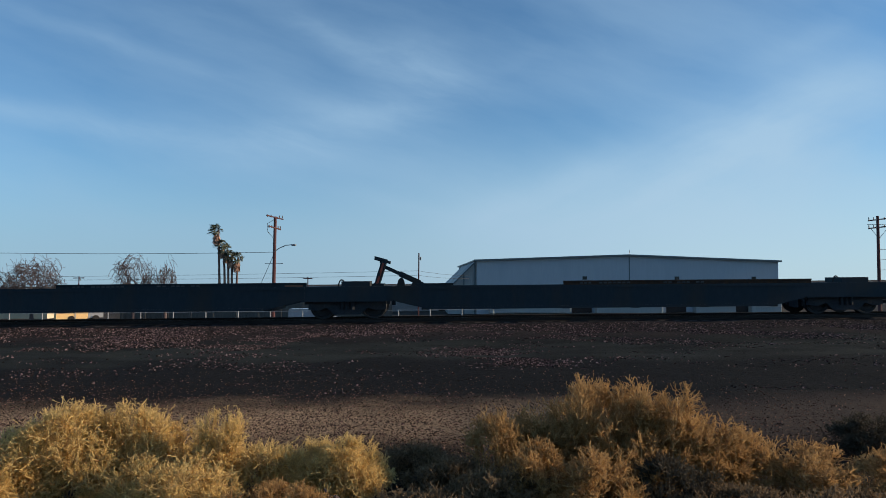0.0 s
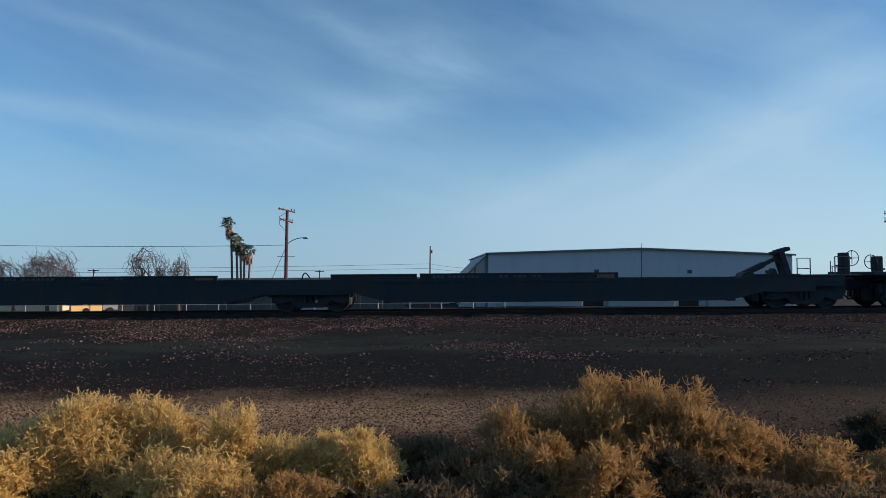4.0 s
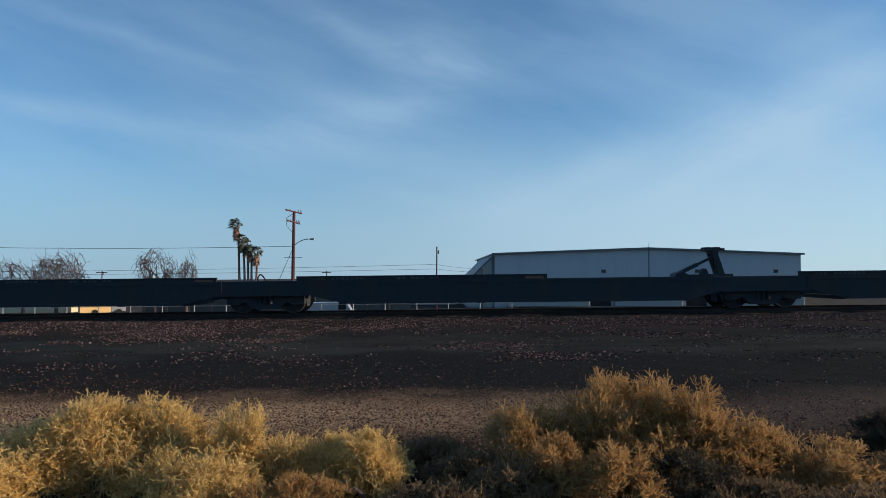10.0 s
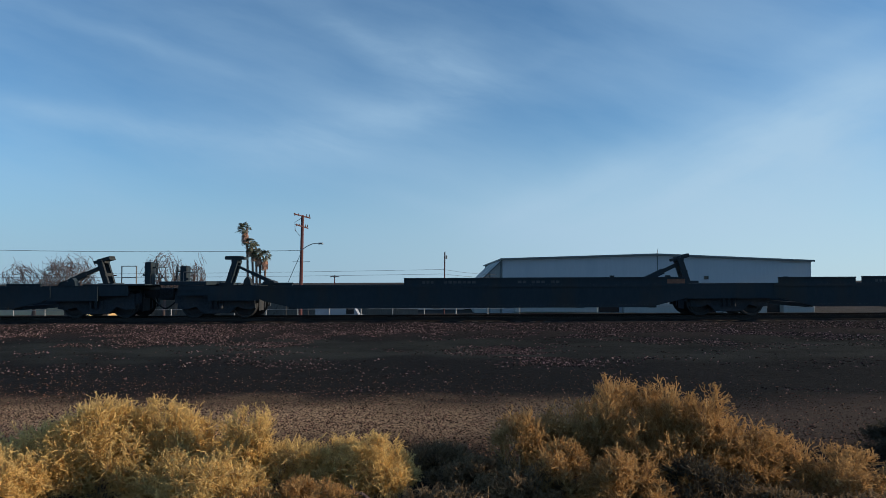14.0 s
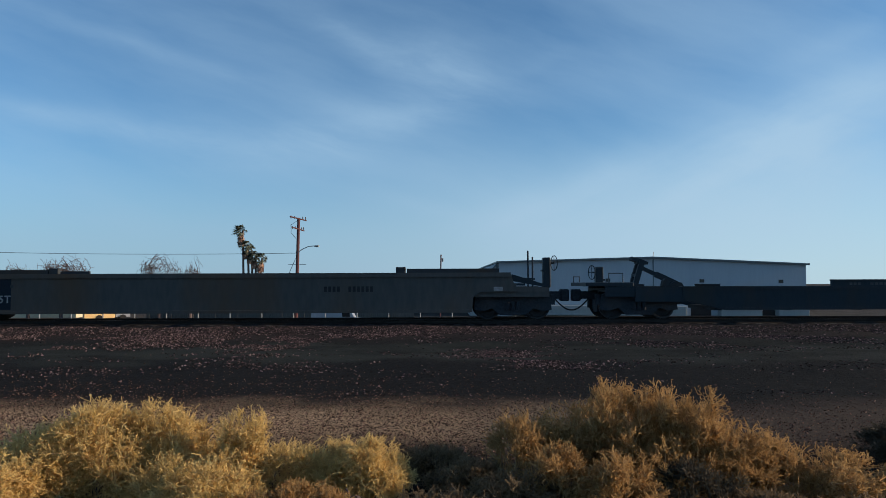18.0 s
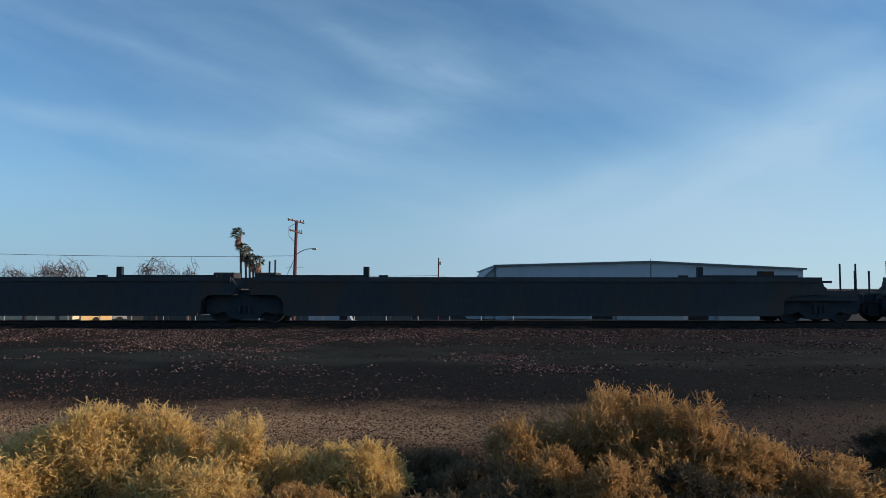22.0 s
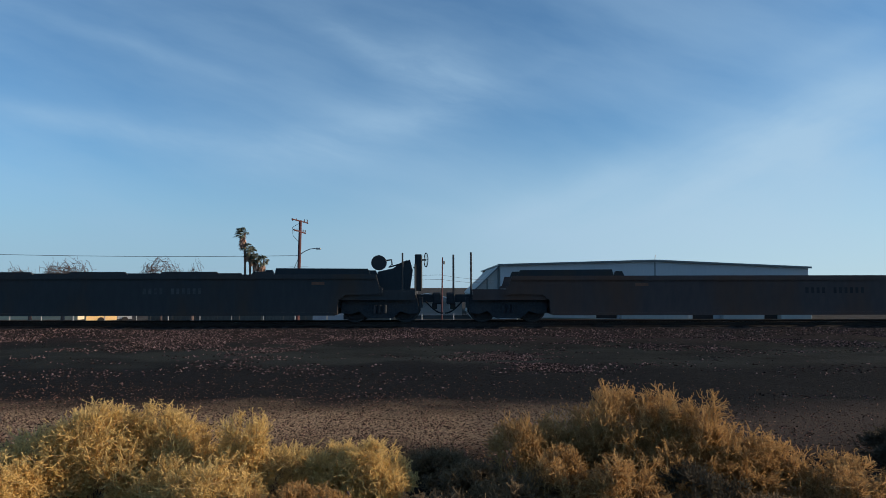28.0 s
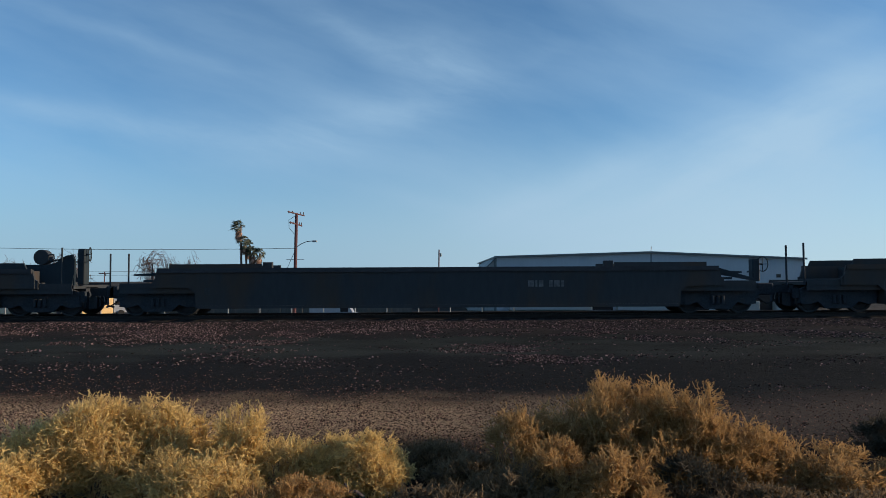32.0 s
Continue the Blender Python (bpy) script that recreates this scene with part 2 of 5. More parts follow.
def ground_material():
    """Dark cinder ground by the line, a paler dirt road in front of it and dry soil under the brush."""
    m = bpy.data.materials.new("desert_ground")
    m.use_nodes = True
    tree = m.node_tree
    nodes = tree.nodes
    shader = nodes["Principled BSDF"]
    coord = nodes.new("ShaderNodeTexCoord").outputs["Object"]
    xyz = nodes.new("ShaderNodeSeparateXYZ")
    link(tree, coord, xyz.inputs[0])

    def noise_at(scale, detail=8, rough=0.6, vec=coord):
        n = nodes.new("ShaderNodeTexNoise")
        link(tree, vec, n.inputs["Vector"])
        n.inputs["Scale"].default_value, n.inputs["Detail"].default_value, n.inputs["Roughness"].default_value = scale, detail, rough
        return n.outputs["Fac"]

    def ranged(v, lo, hi, a=0.0, b=1.0):
        n = nodes.new("ShaderNodeMapRange")
        n.interpolation_type = "SMOOTHSTEP"
        link(tree, v, n.inputs[0])
        for i, val in enumerate((lo, hi, a, b)):
            n.inputs[1 + i].default_value = val
        return n.outputs[0]

    def op(kind, a, b):
        n = nodes.new("ShaderNodeMath")
        n.operation = kind
        for s, v in zip(n.inputs, (a, b)):
            if isinstance(v, (int, float)):
                s.default_value = v
            else:
                link(tree, v, s)
        return n.outputs[0]

    def mixed(fac, a, b):
        n = nodes.new("ShaderNodeMix")
        n.data_type = "RGBA"
        link(tree, fac, n.inputs[0])
        for s, v in ((n.inputs[6], a), (n.inputs[7], b)):
            if isinstance(v, tuple):
                s.default_value = (*v, 1)
            else:
                link(tree, v, s)
        return n.outputs[2]

    grit = noise_at(30, 4, 0.7)
    fine, mid, big = noise_at(55), noise_at(9), noise_at(0.35, 5)
    flat = nodes.new("ShaderNodeMapping")
    flat.inputs["Scale"].default_value = (0.12, 1.0, 1.0)
    link(tree, coord, flat.inputs[0])
    tracks = noise_at(2.2, 6, 0.6, flat.outputs[0])
    edge = op("ADD", xyz.outputs[1], op("MULTIPLY", op("SUBTRACT", big, 0.5), 3.0))
    soil = mixed(ranged(fine, 0.35, 0.65), (0.050, 0.037, 0.028), (0.026, 0.020, 0.016))
    road = mixed(ranged(grit, 0.42, 0.58), (0.54, 0.385, 0.235), (0.135, 0.100, 0.067))
    road = mixed(ranged(tracks, 0.50, 0.75, 0.0, 0.6), road, (0.135, 0.100, 0.070))
    # towards +x the road darkens: shade painted into its colour
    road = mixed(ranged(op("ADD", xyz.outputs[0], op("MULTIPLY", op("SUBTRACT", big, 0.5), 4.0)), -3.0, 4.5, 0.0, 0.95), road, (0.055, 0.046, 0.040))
    cinder = mixed(ranged(mid, 0.4, 0.62), (0.0129, 0.0147, 0.0152), (0.0187, 0.0196, 0.0202))
    cinder = mixed(ranged(fine, 0.55, 0.75), cinder, (0.0269, 0.0263, 0.0269))
    # dusty grey-green drifts lie on the bench under the shoulder
    wide = nodes.new("ShaderNodeMapping")
    wide.inputs["Scale"].default_value = (0.45, 1.0, 1.0)
    link(tree, coord, wide.inputs[0])
    drift = noise_at(0.55, 5, 0.55, wide.outputs[0])
    bench = op("MULTIPLY", ranged(edge, 15.2, 16.8), ranged(edge, 20.8, 19.0))
    cinder = mixed(op("MULTIPLY", bench, ranged(drift, 0.38, 0.60, 0.15, 0.9)), cinder, mixed(ranged(fine, 0.4, 0.6), (0.0403, 0.0468, 0.0423), (0.0279, 0.0331, 0.0312)))
    bed = mixed(ranged(fine, 0.4, 0.6), (0.0390, 0.0345, 0.0338), (0.0215, 0.0202, 0.0208))
    far = mixed(ranged(big, 0.4, 0.6), (0.068, 0.064, 0.058), (0.05, 0.047, 0.043))
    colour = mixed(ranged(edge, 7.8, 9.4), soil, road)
    colour = mixed(ranged(edge, 9.9, 12.2), colour, cinder)
    colour = mixed(ranged(edge, 19.6, 21.2), colour, bed)
    colour = mixed(ranged(xyz.outputs[1], 27.0, 31.0), colour, far)
    link(tree, colour, shader.inputs["Base Color"])
    shader.inputs["Roughness"].default_value = 0.95
    shader.inputs["Specular IOR Level"].default_value = 0.03
    b = nodes.new("ShaderNodeBump")
    b.inputs["Strength"].default_value, b.inputs["Distance"].default_value = 0.9, 0.045
    link(tree, op("ADD", fine, mid), b.inputs["Height"])
    link(tree, b.outputs[0], shader.inputs["Normal"])
    return m


M["ground"] = ground_material()


def stone_material(name, gain, tint=(1, 1, 1)):
    """Broken stone: most pieces sooty, some fresh and pale."""
    m = bpy.data.materials.new(name)
    m.use_nodes = True
    tree = m.node_tree
    nodes = tree.nodes
    shader = nodes["Principled BSDF"]
    rnd = nodes.new("ShaderNodeNewGeometry").outputs["Random Per Island"]
    ramp = nodes.new("ShaderNodeValToRGB")
    ramp.color_ramp.elements[0].position, ramp.color_ramp.elements[0].color = 0.0, (0.016, 0.015, 0.015, 1)
    ramp.color_ramp.elements[1].position, ramp.color_ramp.elements[1].color = 1.0, (0.37, 0.27, 0.27, 1)
    for p, c in ((0.38, (0.030, 0.026, 0.025, 1)), (0.62, (0.080, 0.056, 0.062, 1)), (0.84, (0.17, 0.122, 0.122, 1))):
        e = ramp.color_ramp.elements.new(p)
        e.color = c
    for e in ramp.color_ramp.elements:
        e.color = (*(min(c * gain * k, 0.6) for c, k in zip(e.color[:3], tint)), 1)
    link(tree, rnd, ramp.inputs[0])
    grain = nodes.new("ShaderNodeTexNoise")
    link(tree, nodes.new("ShaderNodeTexCoord").outputs["Object"], grain.inputs["Vector"])
    grain.inputs["Scale"].default_value = 60
    mix = nodes.new("ShaderNodeMix")
    mix.data_type, mix.blend_type = "RGBA", "MULTIPLY"
    mix.inputs[0].default_value = 0.5
    link(tree, ramp.outputs[0], mix.inputs[6]), link(tree, grain.outputs["Color"], mix.inputs[7])
    link(tree, mix.outputs[2], shader.inputs["Base Color"])
    shader.inputs["Roughness"].default_value = 0.9
    shader.inputs["Specular IOR Level"].default_value = 0.05
    return m


M["stone"] = stone_material("broken_stone", 1.0)
M["gravel"] = stone_material("road_gravel", 1.15, (1.1, 0.92, 0.70))


# ---- mesh helpers ----
def part(name, bm, mat, parent=None, label="", smooth=False):
    """Links a bmesh as one object, under parent if one is given."""
    me = bpy.data.meshes.new(name)
    bmesh.ops.recalc_face_normals(bm, faces=bm.faces)
    bm.to_mesh(me)
    bm.free()
    return meshed(name, me, mat, parent, label, smooth)


def meshed(name, me, mat, parent=None, label="", smooth=False):
    for one in mat if isinstance(mat, (list, tuple)) else [mat]:
        me.materials.append(M[one])
    if smooth:
        me.polygons.foreach_set("use_smooth", [True] * len(me.polygons))
    ob = new(name, me)
    if parent:
        ob.parent = parent
    if label:
        ob["label"] = label
    return ob


def box(bm, x0, x1, y0, y1, z0, z1, bevel=0.0):
    vs = [bm.verts.new((x, y, z)) for x in (x0, x1) for y in (y0, y1) for z in (z0, z1)]
    fs = [bm.faces.new([vs[i] for i in f]) for f in ((0, 1, 3, 2), (4, 6, 7, 5), (0, 4, 5, 1), (2, 3, 7, 6), (0, 2, 6, 4), (1, 5, 7, 3))]
    if bevel:
        es = {e for f in fs for e in f.edges}
        bmesh.ops.bevel(bm, geom=list(es), offset=bevel, segments=1, affect="EDGES")
    return bm


def prism(bm, outline, y0, y1):
    """An outline in x and z, drawn out from y0 to y1."""
    a = [bm.verts.new((x, y0, z)) for x, z in outline]
    b = [bm.verts.new((x, y1, z)) for x, z in outline]
    bm.faces.new(a), bm.faces.new(b[::-1])
    n = len(a)
    for i in range(n):
        bm.faces.new((a[i], b[i], b[(i + 1) % n], a[(i + 1) % n]))
    return bm


def rod(bm, p, q, r, sides=8, r2=None):
    """A round bar from p to q."""
    p, q = Vector(p), Vector(q)
    way = (q - p).normalized()
    side = way.orthogonal().normalized()
    other = way.cross(side)
    r2 = r if r2 is None else r2
    rings = []
    for c, rad in ((p, r), (q, r2)):
        rings.append([bm.verts.new(c + (side * math.cos(a) + other * math.sin(a)) * rad) for a in (2 * math.pi * i / sides for i in range(sides))])
    bm.faces.new(rings[0][::-1]), bm.faces.new(rings[1])
    for i in range(sides):
        j = (i + 1) % sides
        bm.faces.new((rings[0][i], rings[0][j], rings[1][j], rings[1][i]))
    return bm


def tube(bm, pts, r, sides=6, closed=False):
    """One unbroken round bar along pts."""
    pts = [Vector(p) for p in pts]
    n = len(pts)
    rings = []
    for i, p in enumerate(pts):
        a = pts[i - 1] if i or closed else p
        b = pts[(i + 1) % n] if i < n - 1 or closed else p
        way = (b - a).normalized()
        side = way.cross(Vector((0.12, 0.95, 0.29))).normalized()
        other = way.cross(side)
        rings.append([bm.verts.new(p + (side * math.cos(t) + other * math.sin(t)) * r) for t in (2 * math.pi * k / sides for k in range(sides))])
    for i in range(n if closed else n - 1):
        one, two = rings[i], rings[(i + 1) % n]
        for k in range(sides):
            bm.faces.new((one[k], one[(k + 1) % sides], two[(k + 1) % sides], two[k]))
    if not closed:
        bm.faces.new(rings[0][::-1]), bm.faces.new(rings[-1])
    return bm


def bar(bm, p, q, w, d):
    """A square bar in the x-z plane from p to q, w thick in that plane and d wide across it; y is the third number of p."""
    (x0, y0, z0), (x1, y1, z1) = p, q
    n = Vector((-(z1 - z0), 0, x1 - x0)).normalized() * (w / 2)
    return prism(bm, [(x0 + n.x, z0 + n.z), (x1 + n.x, z1 + n.z), (x1 - n.x, z1 - n.z), (x0 - n.x, z0 - n.z)], y0 - d / 2, y0 + d / 2)


def B():
    return bmesh.new()


def thing(name, label, category, group="", at=(0, 0, 0), turn=0.0):
    ob = new(name)
    ob.empty_display_size = 0.3
    ob.matrix_world = pose(*at, 0, 0, turn)
    return tagged(ob, label, category, group)


# ---- the ground ----
RAIL = 0.68          # height of the rail's top
TRACK_Y = 25.0


def lie(x, y):
    """Height of the ground."""
    knots = ((-40, 0.3), (-6, 0.15), (3, 0.0), (12, 0.0), (18, 0.17), (22.0, 0.35), (23.3, 0.505), (26.7, 0.505), (28.5, -0.3), (36, -2.2), (50, -2.95), (400, -3.4), (2400, -8.0))
    z = float(np.interp(y, [k[0] for k in knots], [k[1] for k in knots]))
    if y < 24:
        z += 0.05 * noise.noise((x * 0.35, y * 0.35, 0)) + 0.02 * noise.noise((x * 1.3, y * 1.3, 3))
    return z


def make_ground():
    xs = sorted({*np.linspace(-2400, -60, 14), *np.linspace(-60, -20, 30), *np.linspace(-20, 20, 161), *np.linspace(20, 60, 30), *np.linspace(60, 2400, 14)})
    ys = sorted({*np.linspace(-600, -12, 8), *np.linspace(-12, 2, 16), *np.linspace(2, 24, 100), *np.linspace(24, 50, 30), *np.linspace(50, 2400, 16)})
    verts = [(x, y, lie(x, y)) for y in ys for x in xs]
    n = len(xs)
    faces = [(j * n + i, j * n + i + 1, (j + 1) * n + i + 1, (j + 1) * n + i) for j in range(len(ys) - 1) for i in range(n - 1)]
    me = bpy.data.meshes.new("ground")
    me.from_pydata(verts, [], faces)
    ob = meshed("ground", me, "ground", smooth=True)
    tagged(ob, "dry desert ground with dirt road and dark railway cinders", "ground", kind="structure")


make_ground()


def make_track():
    profile = [(-0.07, -0.17), (0.07, -0.17), (0.07, -0.15), (0.012, -0.13), (0.012, -0.045), (0.036, -0.035), (0.036, 0.0), (-0.036, 0.0), (-0.036, -0.035), (-0.012, -0.045), (-0.012, -0.13), (-0.07, -0.15)]
    for side in (-1, 1):
        bm = B()
        rings = [[bm.verts.new((x, TRACK_Y + side * 0.755 + a, RAIL + b)) for a, b in profile] for x in (-760, 260)]
        for i in range(len(profile)):
            j = (i + 1) % len(profile)
            bm.faces.new((rings[0][i], rings[0][j], rings[1][j], rings[1][i]))
        tagged(part("rail", bm, "rail_steel"), "rusty steel rail on timber ties in ballast", "rail", "rails of the track", "structure")


make_track()


# ---- the train ----
def hitch(parent, x, way, flat, red=False):
    """A raised trailer hitch at x; way: 1 where the brace runs towards +x. flat: the top plate lies level."""
    h = part("hitch", box(B(), x - 0.22, x + 0.30, -0.45, 0.45, 1.10, 1.24), "black_paint", parent, "raised trailer hitch")
    bm = B()
    for y in (-0.22, 0.22):
        bar(bm, (x, y, 1.12), (x + way * 0.30, y, 2.08), 0.19, 0.12)
    box(bm, x + way * 0.10 - 0.06, x + way * 0.10 + 0.06, -0.3, 0.3, 1.5, 1.62)
    part("hitch_post", bm, "black_paint", h)
    if red:
        part("hitch_panel", bar(B(), (x + way * 0.02, -0.285, 1.18), (x + way * 0.27, -0.285, 1.98), 0.08, 0.012), "red_paint", h, "red strip on the hitch post")
    bm = B()
    bar(bm, (x + way * 0.28, 0, 1.86), (x + way * 1.55, 0, 1.27), 0.085 if flat else 0.13, 0.16)
    bar(bm, (x + way * 0.85, 0, 1.595), (x + way * 1.60, 0, 1.245), 0.13 if flat else 0.20, 0.20)
    part("brace", bm, "black_paint", h)
    bm = B()
    lift = 0.0 if flat else -0.16
    a, b = (x - way * 0.08 + (0.0 if flat else way * 0.02), 2.16), (x + way * 0.52, 2.16 + lift)
    if flat:
        a, b = (x + way * 0.26 - 0.36, 2.14), (x + way * 0.26 + 0.36, 2.14)
    bar(bm, (a[0], 0, a[1]), (b[0], 0, b[1]), 0.10, 0.46)
    bar(bm, (a[0], 0, a[1] + 0.06), (a[0] + (b[0] - a[0]) * 0.8, 0, a[1] + 0.06 + lift * 0.8), 0.05, 0.36)
    box(bm, x + way * 0.26 - 0.13, x + way * 0.26 + 0.13, -0.2, 0.2, 1.98, 2.10)
    part("top_plate", bm, "black_paint", h)
    foot = prism(B(), [(x + way * 1.25, 1.12), (x + way * 1.80, 1.12), (x + way * 1.72, 1.28), (x + way * 1.50, 1.34), (x + way * 1.3, 1.24)], -0.3, 0.3)
    part("brace_foot", foot, "black_paint", h)
    valve = prism(B(), [(x + way * 0.78, 1.12), (x + way * 1.08, 1.12), (x + way * 1.04, 1.34), (x + way * 0.98, 1.44), (x + way * 0.90, 1.44), (x + way * 0.82, 1.33)], -0.95, -0.7)
    part("deck_fitting", valve, "black_paint", h)


TRUCK_MESHES = {}


def truck(parent, x):
    """A two-axle bogie under x."""
    if not TRUCK_MESHES:
        bm = B()
        for y in (-1.0, 1.0):
            prism(bm, [(-1.37, 0.34), (-1.33, 0.84), (-1.10, 0.95), (1.10, 0.95), (1.33, 0.84), (1.37, 0.34), (1.05, 0.30), (0.72, 0.40), (0.45, 0.16), (-0.45, 0.16), (-0.72, 0.40), (-1.05, 0.30)], y - 0.09, y + 0.09)
            for sx in (-0.18, 0.0, 0.18):
                rod(bm, (sx, y - 0.12, 0.34), (sx, y - 0.12, 0.62), 0.065, 8)
        box(bm, -0.24, 0.24, -1.1, 1.1, 0.62, 0.94)
        for y in (-0.62, 0.50):
            prism(bm, [(-1.28, 0.30), (-1.28, 0.72), (-0.9, 0.93), (0.9, 0.93), (1.28, 0.72), (1.28, 0.30), (0.9, 0.16), (-0.9, 0.16)], y, y + 0.12)
        for sx in (-1, 1):
            box(bm, *sorted((sx * 0.30, sx * 0.42)), -0.95, 0.95, 0.30, 0.62)
            bar(bm, (sx * 0.36, -0.45, 0.46), (sx * 1.42, -0.45, 0.80), 0.16, 0.10)
            box(bm, *sorted((sx * 1.36, sx * 1.50)), -1.02, -0.84, 0.52, 0.88)
        box(bm, -1.30, 1.30, -0.30, 0.30, 0.22, 0.80)
        frame_mesh = bpy.data.meshes.new("truck_frame")
        bmesh.ops.recalc_face_normals(bm, faces=bm.faces)
        bm.to_mesh(frame_mesh), bm.free()
        frame_mesh.materials.append(M["truck_steel"])
        TRUCK_MESHES["frame"] = frame_mesh
        bm = B()
        for y in (-0.755, 0.755):
            s = 1 if y > 0 else -1
            rings = []
            for rad, dy in ((0.10, 0.09), (0.20, 0.05), (0.36, 0.03), (0.40, 0.07), (0.455, 0.07), (0.46, -0.05), (0.485, -0.07), (0.40, -0.075), (0.12, -0.09)):
                rings.append([bm.verts.new((rad * math.cos(a), y + s * dy, rad * math.sin(a))) for a in (2 * math.pi * i / 24 for i in range(24))])
            for a, b in zip(rings, rings[1:]):
                for i in range(24):
                    j = (i + 1) % 24
                    bm.faces.new((a[i], a[j], b[j], b[i]))
            bm.faces.new(rings[0]), bm.faces.new(rings[-1])
            rod(bm, (0, y + s * 0.08, 0), (0, y + s * 0.34, 0), 0.085, 10)
        rod(bm, (0, -0.7, 0), (0, 0.7, 0), 0.08, 10)
        wheel_mesh = bpy.data.meshes.new("wheelset")
        bmesh.ops.recalc_face_normals(bm, faces=bm.faces)
        bm.to_mesh(wheel_mesh), bm.free()
        wheel_mesh.materials.append(M["wheel_steel"])
        TRUCK_MESHES["wheel"] = wheel_mesh
    t = new("truck", TRUCK_MESHES["frame"])
    t.parent, t.location = parent, (x, 0, 0)
    for wx in (-0.89, 0.89):
        w = new("wheelset", TRUCK_MESHES["wheel"])
        w.parent, w.location = t, (wx, 0, 0.46)
    return t


def coupler(parent, x, way):
    """Drawbar, coupler head and air hose at an end of a car; way: the side on which the next car hangs."""
    bm = box(B(), min(x, x + way * 0.75), max(x, x + way * 0.75), -0.13, 0.13, 0.70, 0.98)
    box(bm, min(x + way * 0.7, x + way * 1.02), max(x + way * 0.7, x + way * 1.02), -0.2, 0.2, 0.62, 1.06, 0.04)
    c = part("coupler", bm, "truck_steel", parent)
    bm = B()
    pts = [(x + way * (0.45 + 0.62 * i / 8), -0.3, 0.72 - 0.42 * math.sin(math.pi * 0.5 * i / 8)) for i in range(9)]
    tube(bm, pts, 0.028)
    part("air_hose", bm, "tyre", c)


def platform(parent, x, way, paint, reach):
    """The deck over an end truck, out to the coupler. way: outwards."""
    bm = B()
    out = x + way * reach
    a, b = min(x - way * 1.35, out), max(x - way * 1.35, out)
    box(bm, a, b, -1.38, 1.38, 0.98, 1.10)
    box(bm, min(x, out), max(x, out), -0.42, 0.42, 0.72, 1.02)
    for y in (-1.36, 1.30):
        box(bm, a, b, y, y + 0.06, 0.80, 1.16)
    p = part("end_platform", bm, paint, parent)
    return p


def grab_loop(parent, x, y, z0, z1, w, mat="grab_steel"):
    bm = tube(B(), [(x, y, z0), (x, y, z1), (x + w, y, z1), (x + w, y, z0)], 0.022)
    part("grab_iron", bm, mat, parent)


def hand_wheel(parent, x, y, z, r=0.27, way=1):
    """A brake wheel on its tall gear housing, the wheel facing along the car."""
    bm = box(B(), min(x, x - way * 0.26), max(x, x - way * 0.26), y, y + 0.34, 1.12, z + 0.20, 0.03)
    box(bm, min(x - way * 0.03, x - way * 0.31), max(x - way * 0.03, x - way * 0.31), y - 0.02, y + 0.36, z - 0.30, z - 0.24)
    housing = part("brake_housing", bm, "black_paint", parent)
    bm = B()
    hub = Vector((x + way * 0.14, y + 0.1, z))
    pts = [hub + Vector((0.30 * r * math.cos(a), -r * 0.95 * math.cos(a), r * math.sin(a))) for a in (2 * math.pi * i / 20 for i in range(20))]
    tube(bm, pts, 0.016, 5, True)
    for i in range(0, 20, 5):
        rod(bm, hub, pts[i], 0.012, 5)
    rod(bm, hub, hub - Vector((way * 0.16, 0, 0)), 0.03, 6)
    part("brake_wheel", bm, "black_paint", housing)


def end_gear(parent, end, way, paint, plain=False):
    """Railings, raised walkway and hand brake over the coupler end of a low car. plain: only a walkway with a small locker."""
    if way > 0:
        for y in (-1.28, 1.20):
            rail = tube(B(), [(end + 0.98, y, 1.10), (end + 0.98, y, 1.84), (end + 1.50, y, 1.84), (end + 1.50, y, 1.10)], 0.024)
            rod(rail, (end + 0.98, y, 1.44), (end + 1.50, y, 1.44), 0.016, 6)
            part("railing", rail, "grab_steel", parent)
        hand_wheel(parent, end + 1.82, -0.80, 1.80, 0.27, 1)
        part("walkway", box(B(), end - 0.35, end + 1.86, -1.38, 1.38, 1.155, 1.205, 0.01), paint, parent)
        part("stanchion", rod(B(), (end + 2.0, 0.7, 0.95), (end + 2.0, 0.7, 1.72), 0.02, 6), "grab_steel", parent)
        return
    part("walkway", box(B(), end - 1.92, end - 0.25, -1.38, 1.38, 1.165, 1.30, 0.015), "rust_paint" if plain else paint, parent)
    if plain:
        part("locker", box(B(), end - 1.62, end - 1.27, -0.6, 0.2, 1.302, 1.62, 0.03), paint, parent)
        return
    for a, b, z, y in ((-1.10, -0.60, 1.62, -1.28), (-1.85, -1.62, 1.52, 1.20)):
        part("railing", tube(B(), [(end + a, y, 1.302), (end + a, y, z), (end + b, y, z), (end + b, y, 1.302)], 0.022), "grab_steel", parent)
    hand_wheel(parent, end - 1.42, -0.80, 1.66, 0.25, -1)


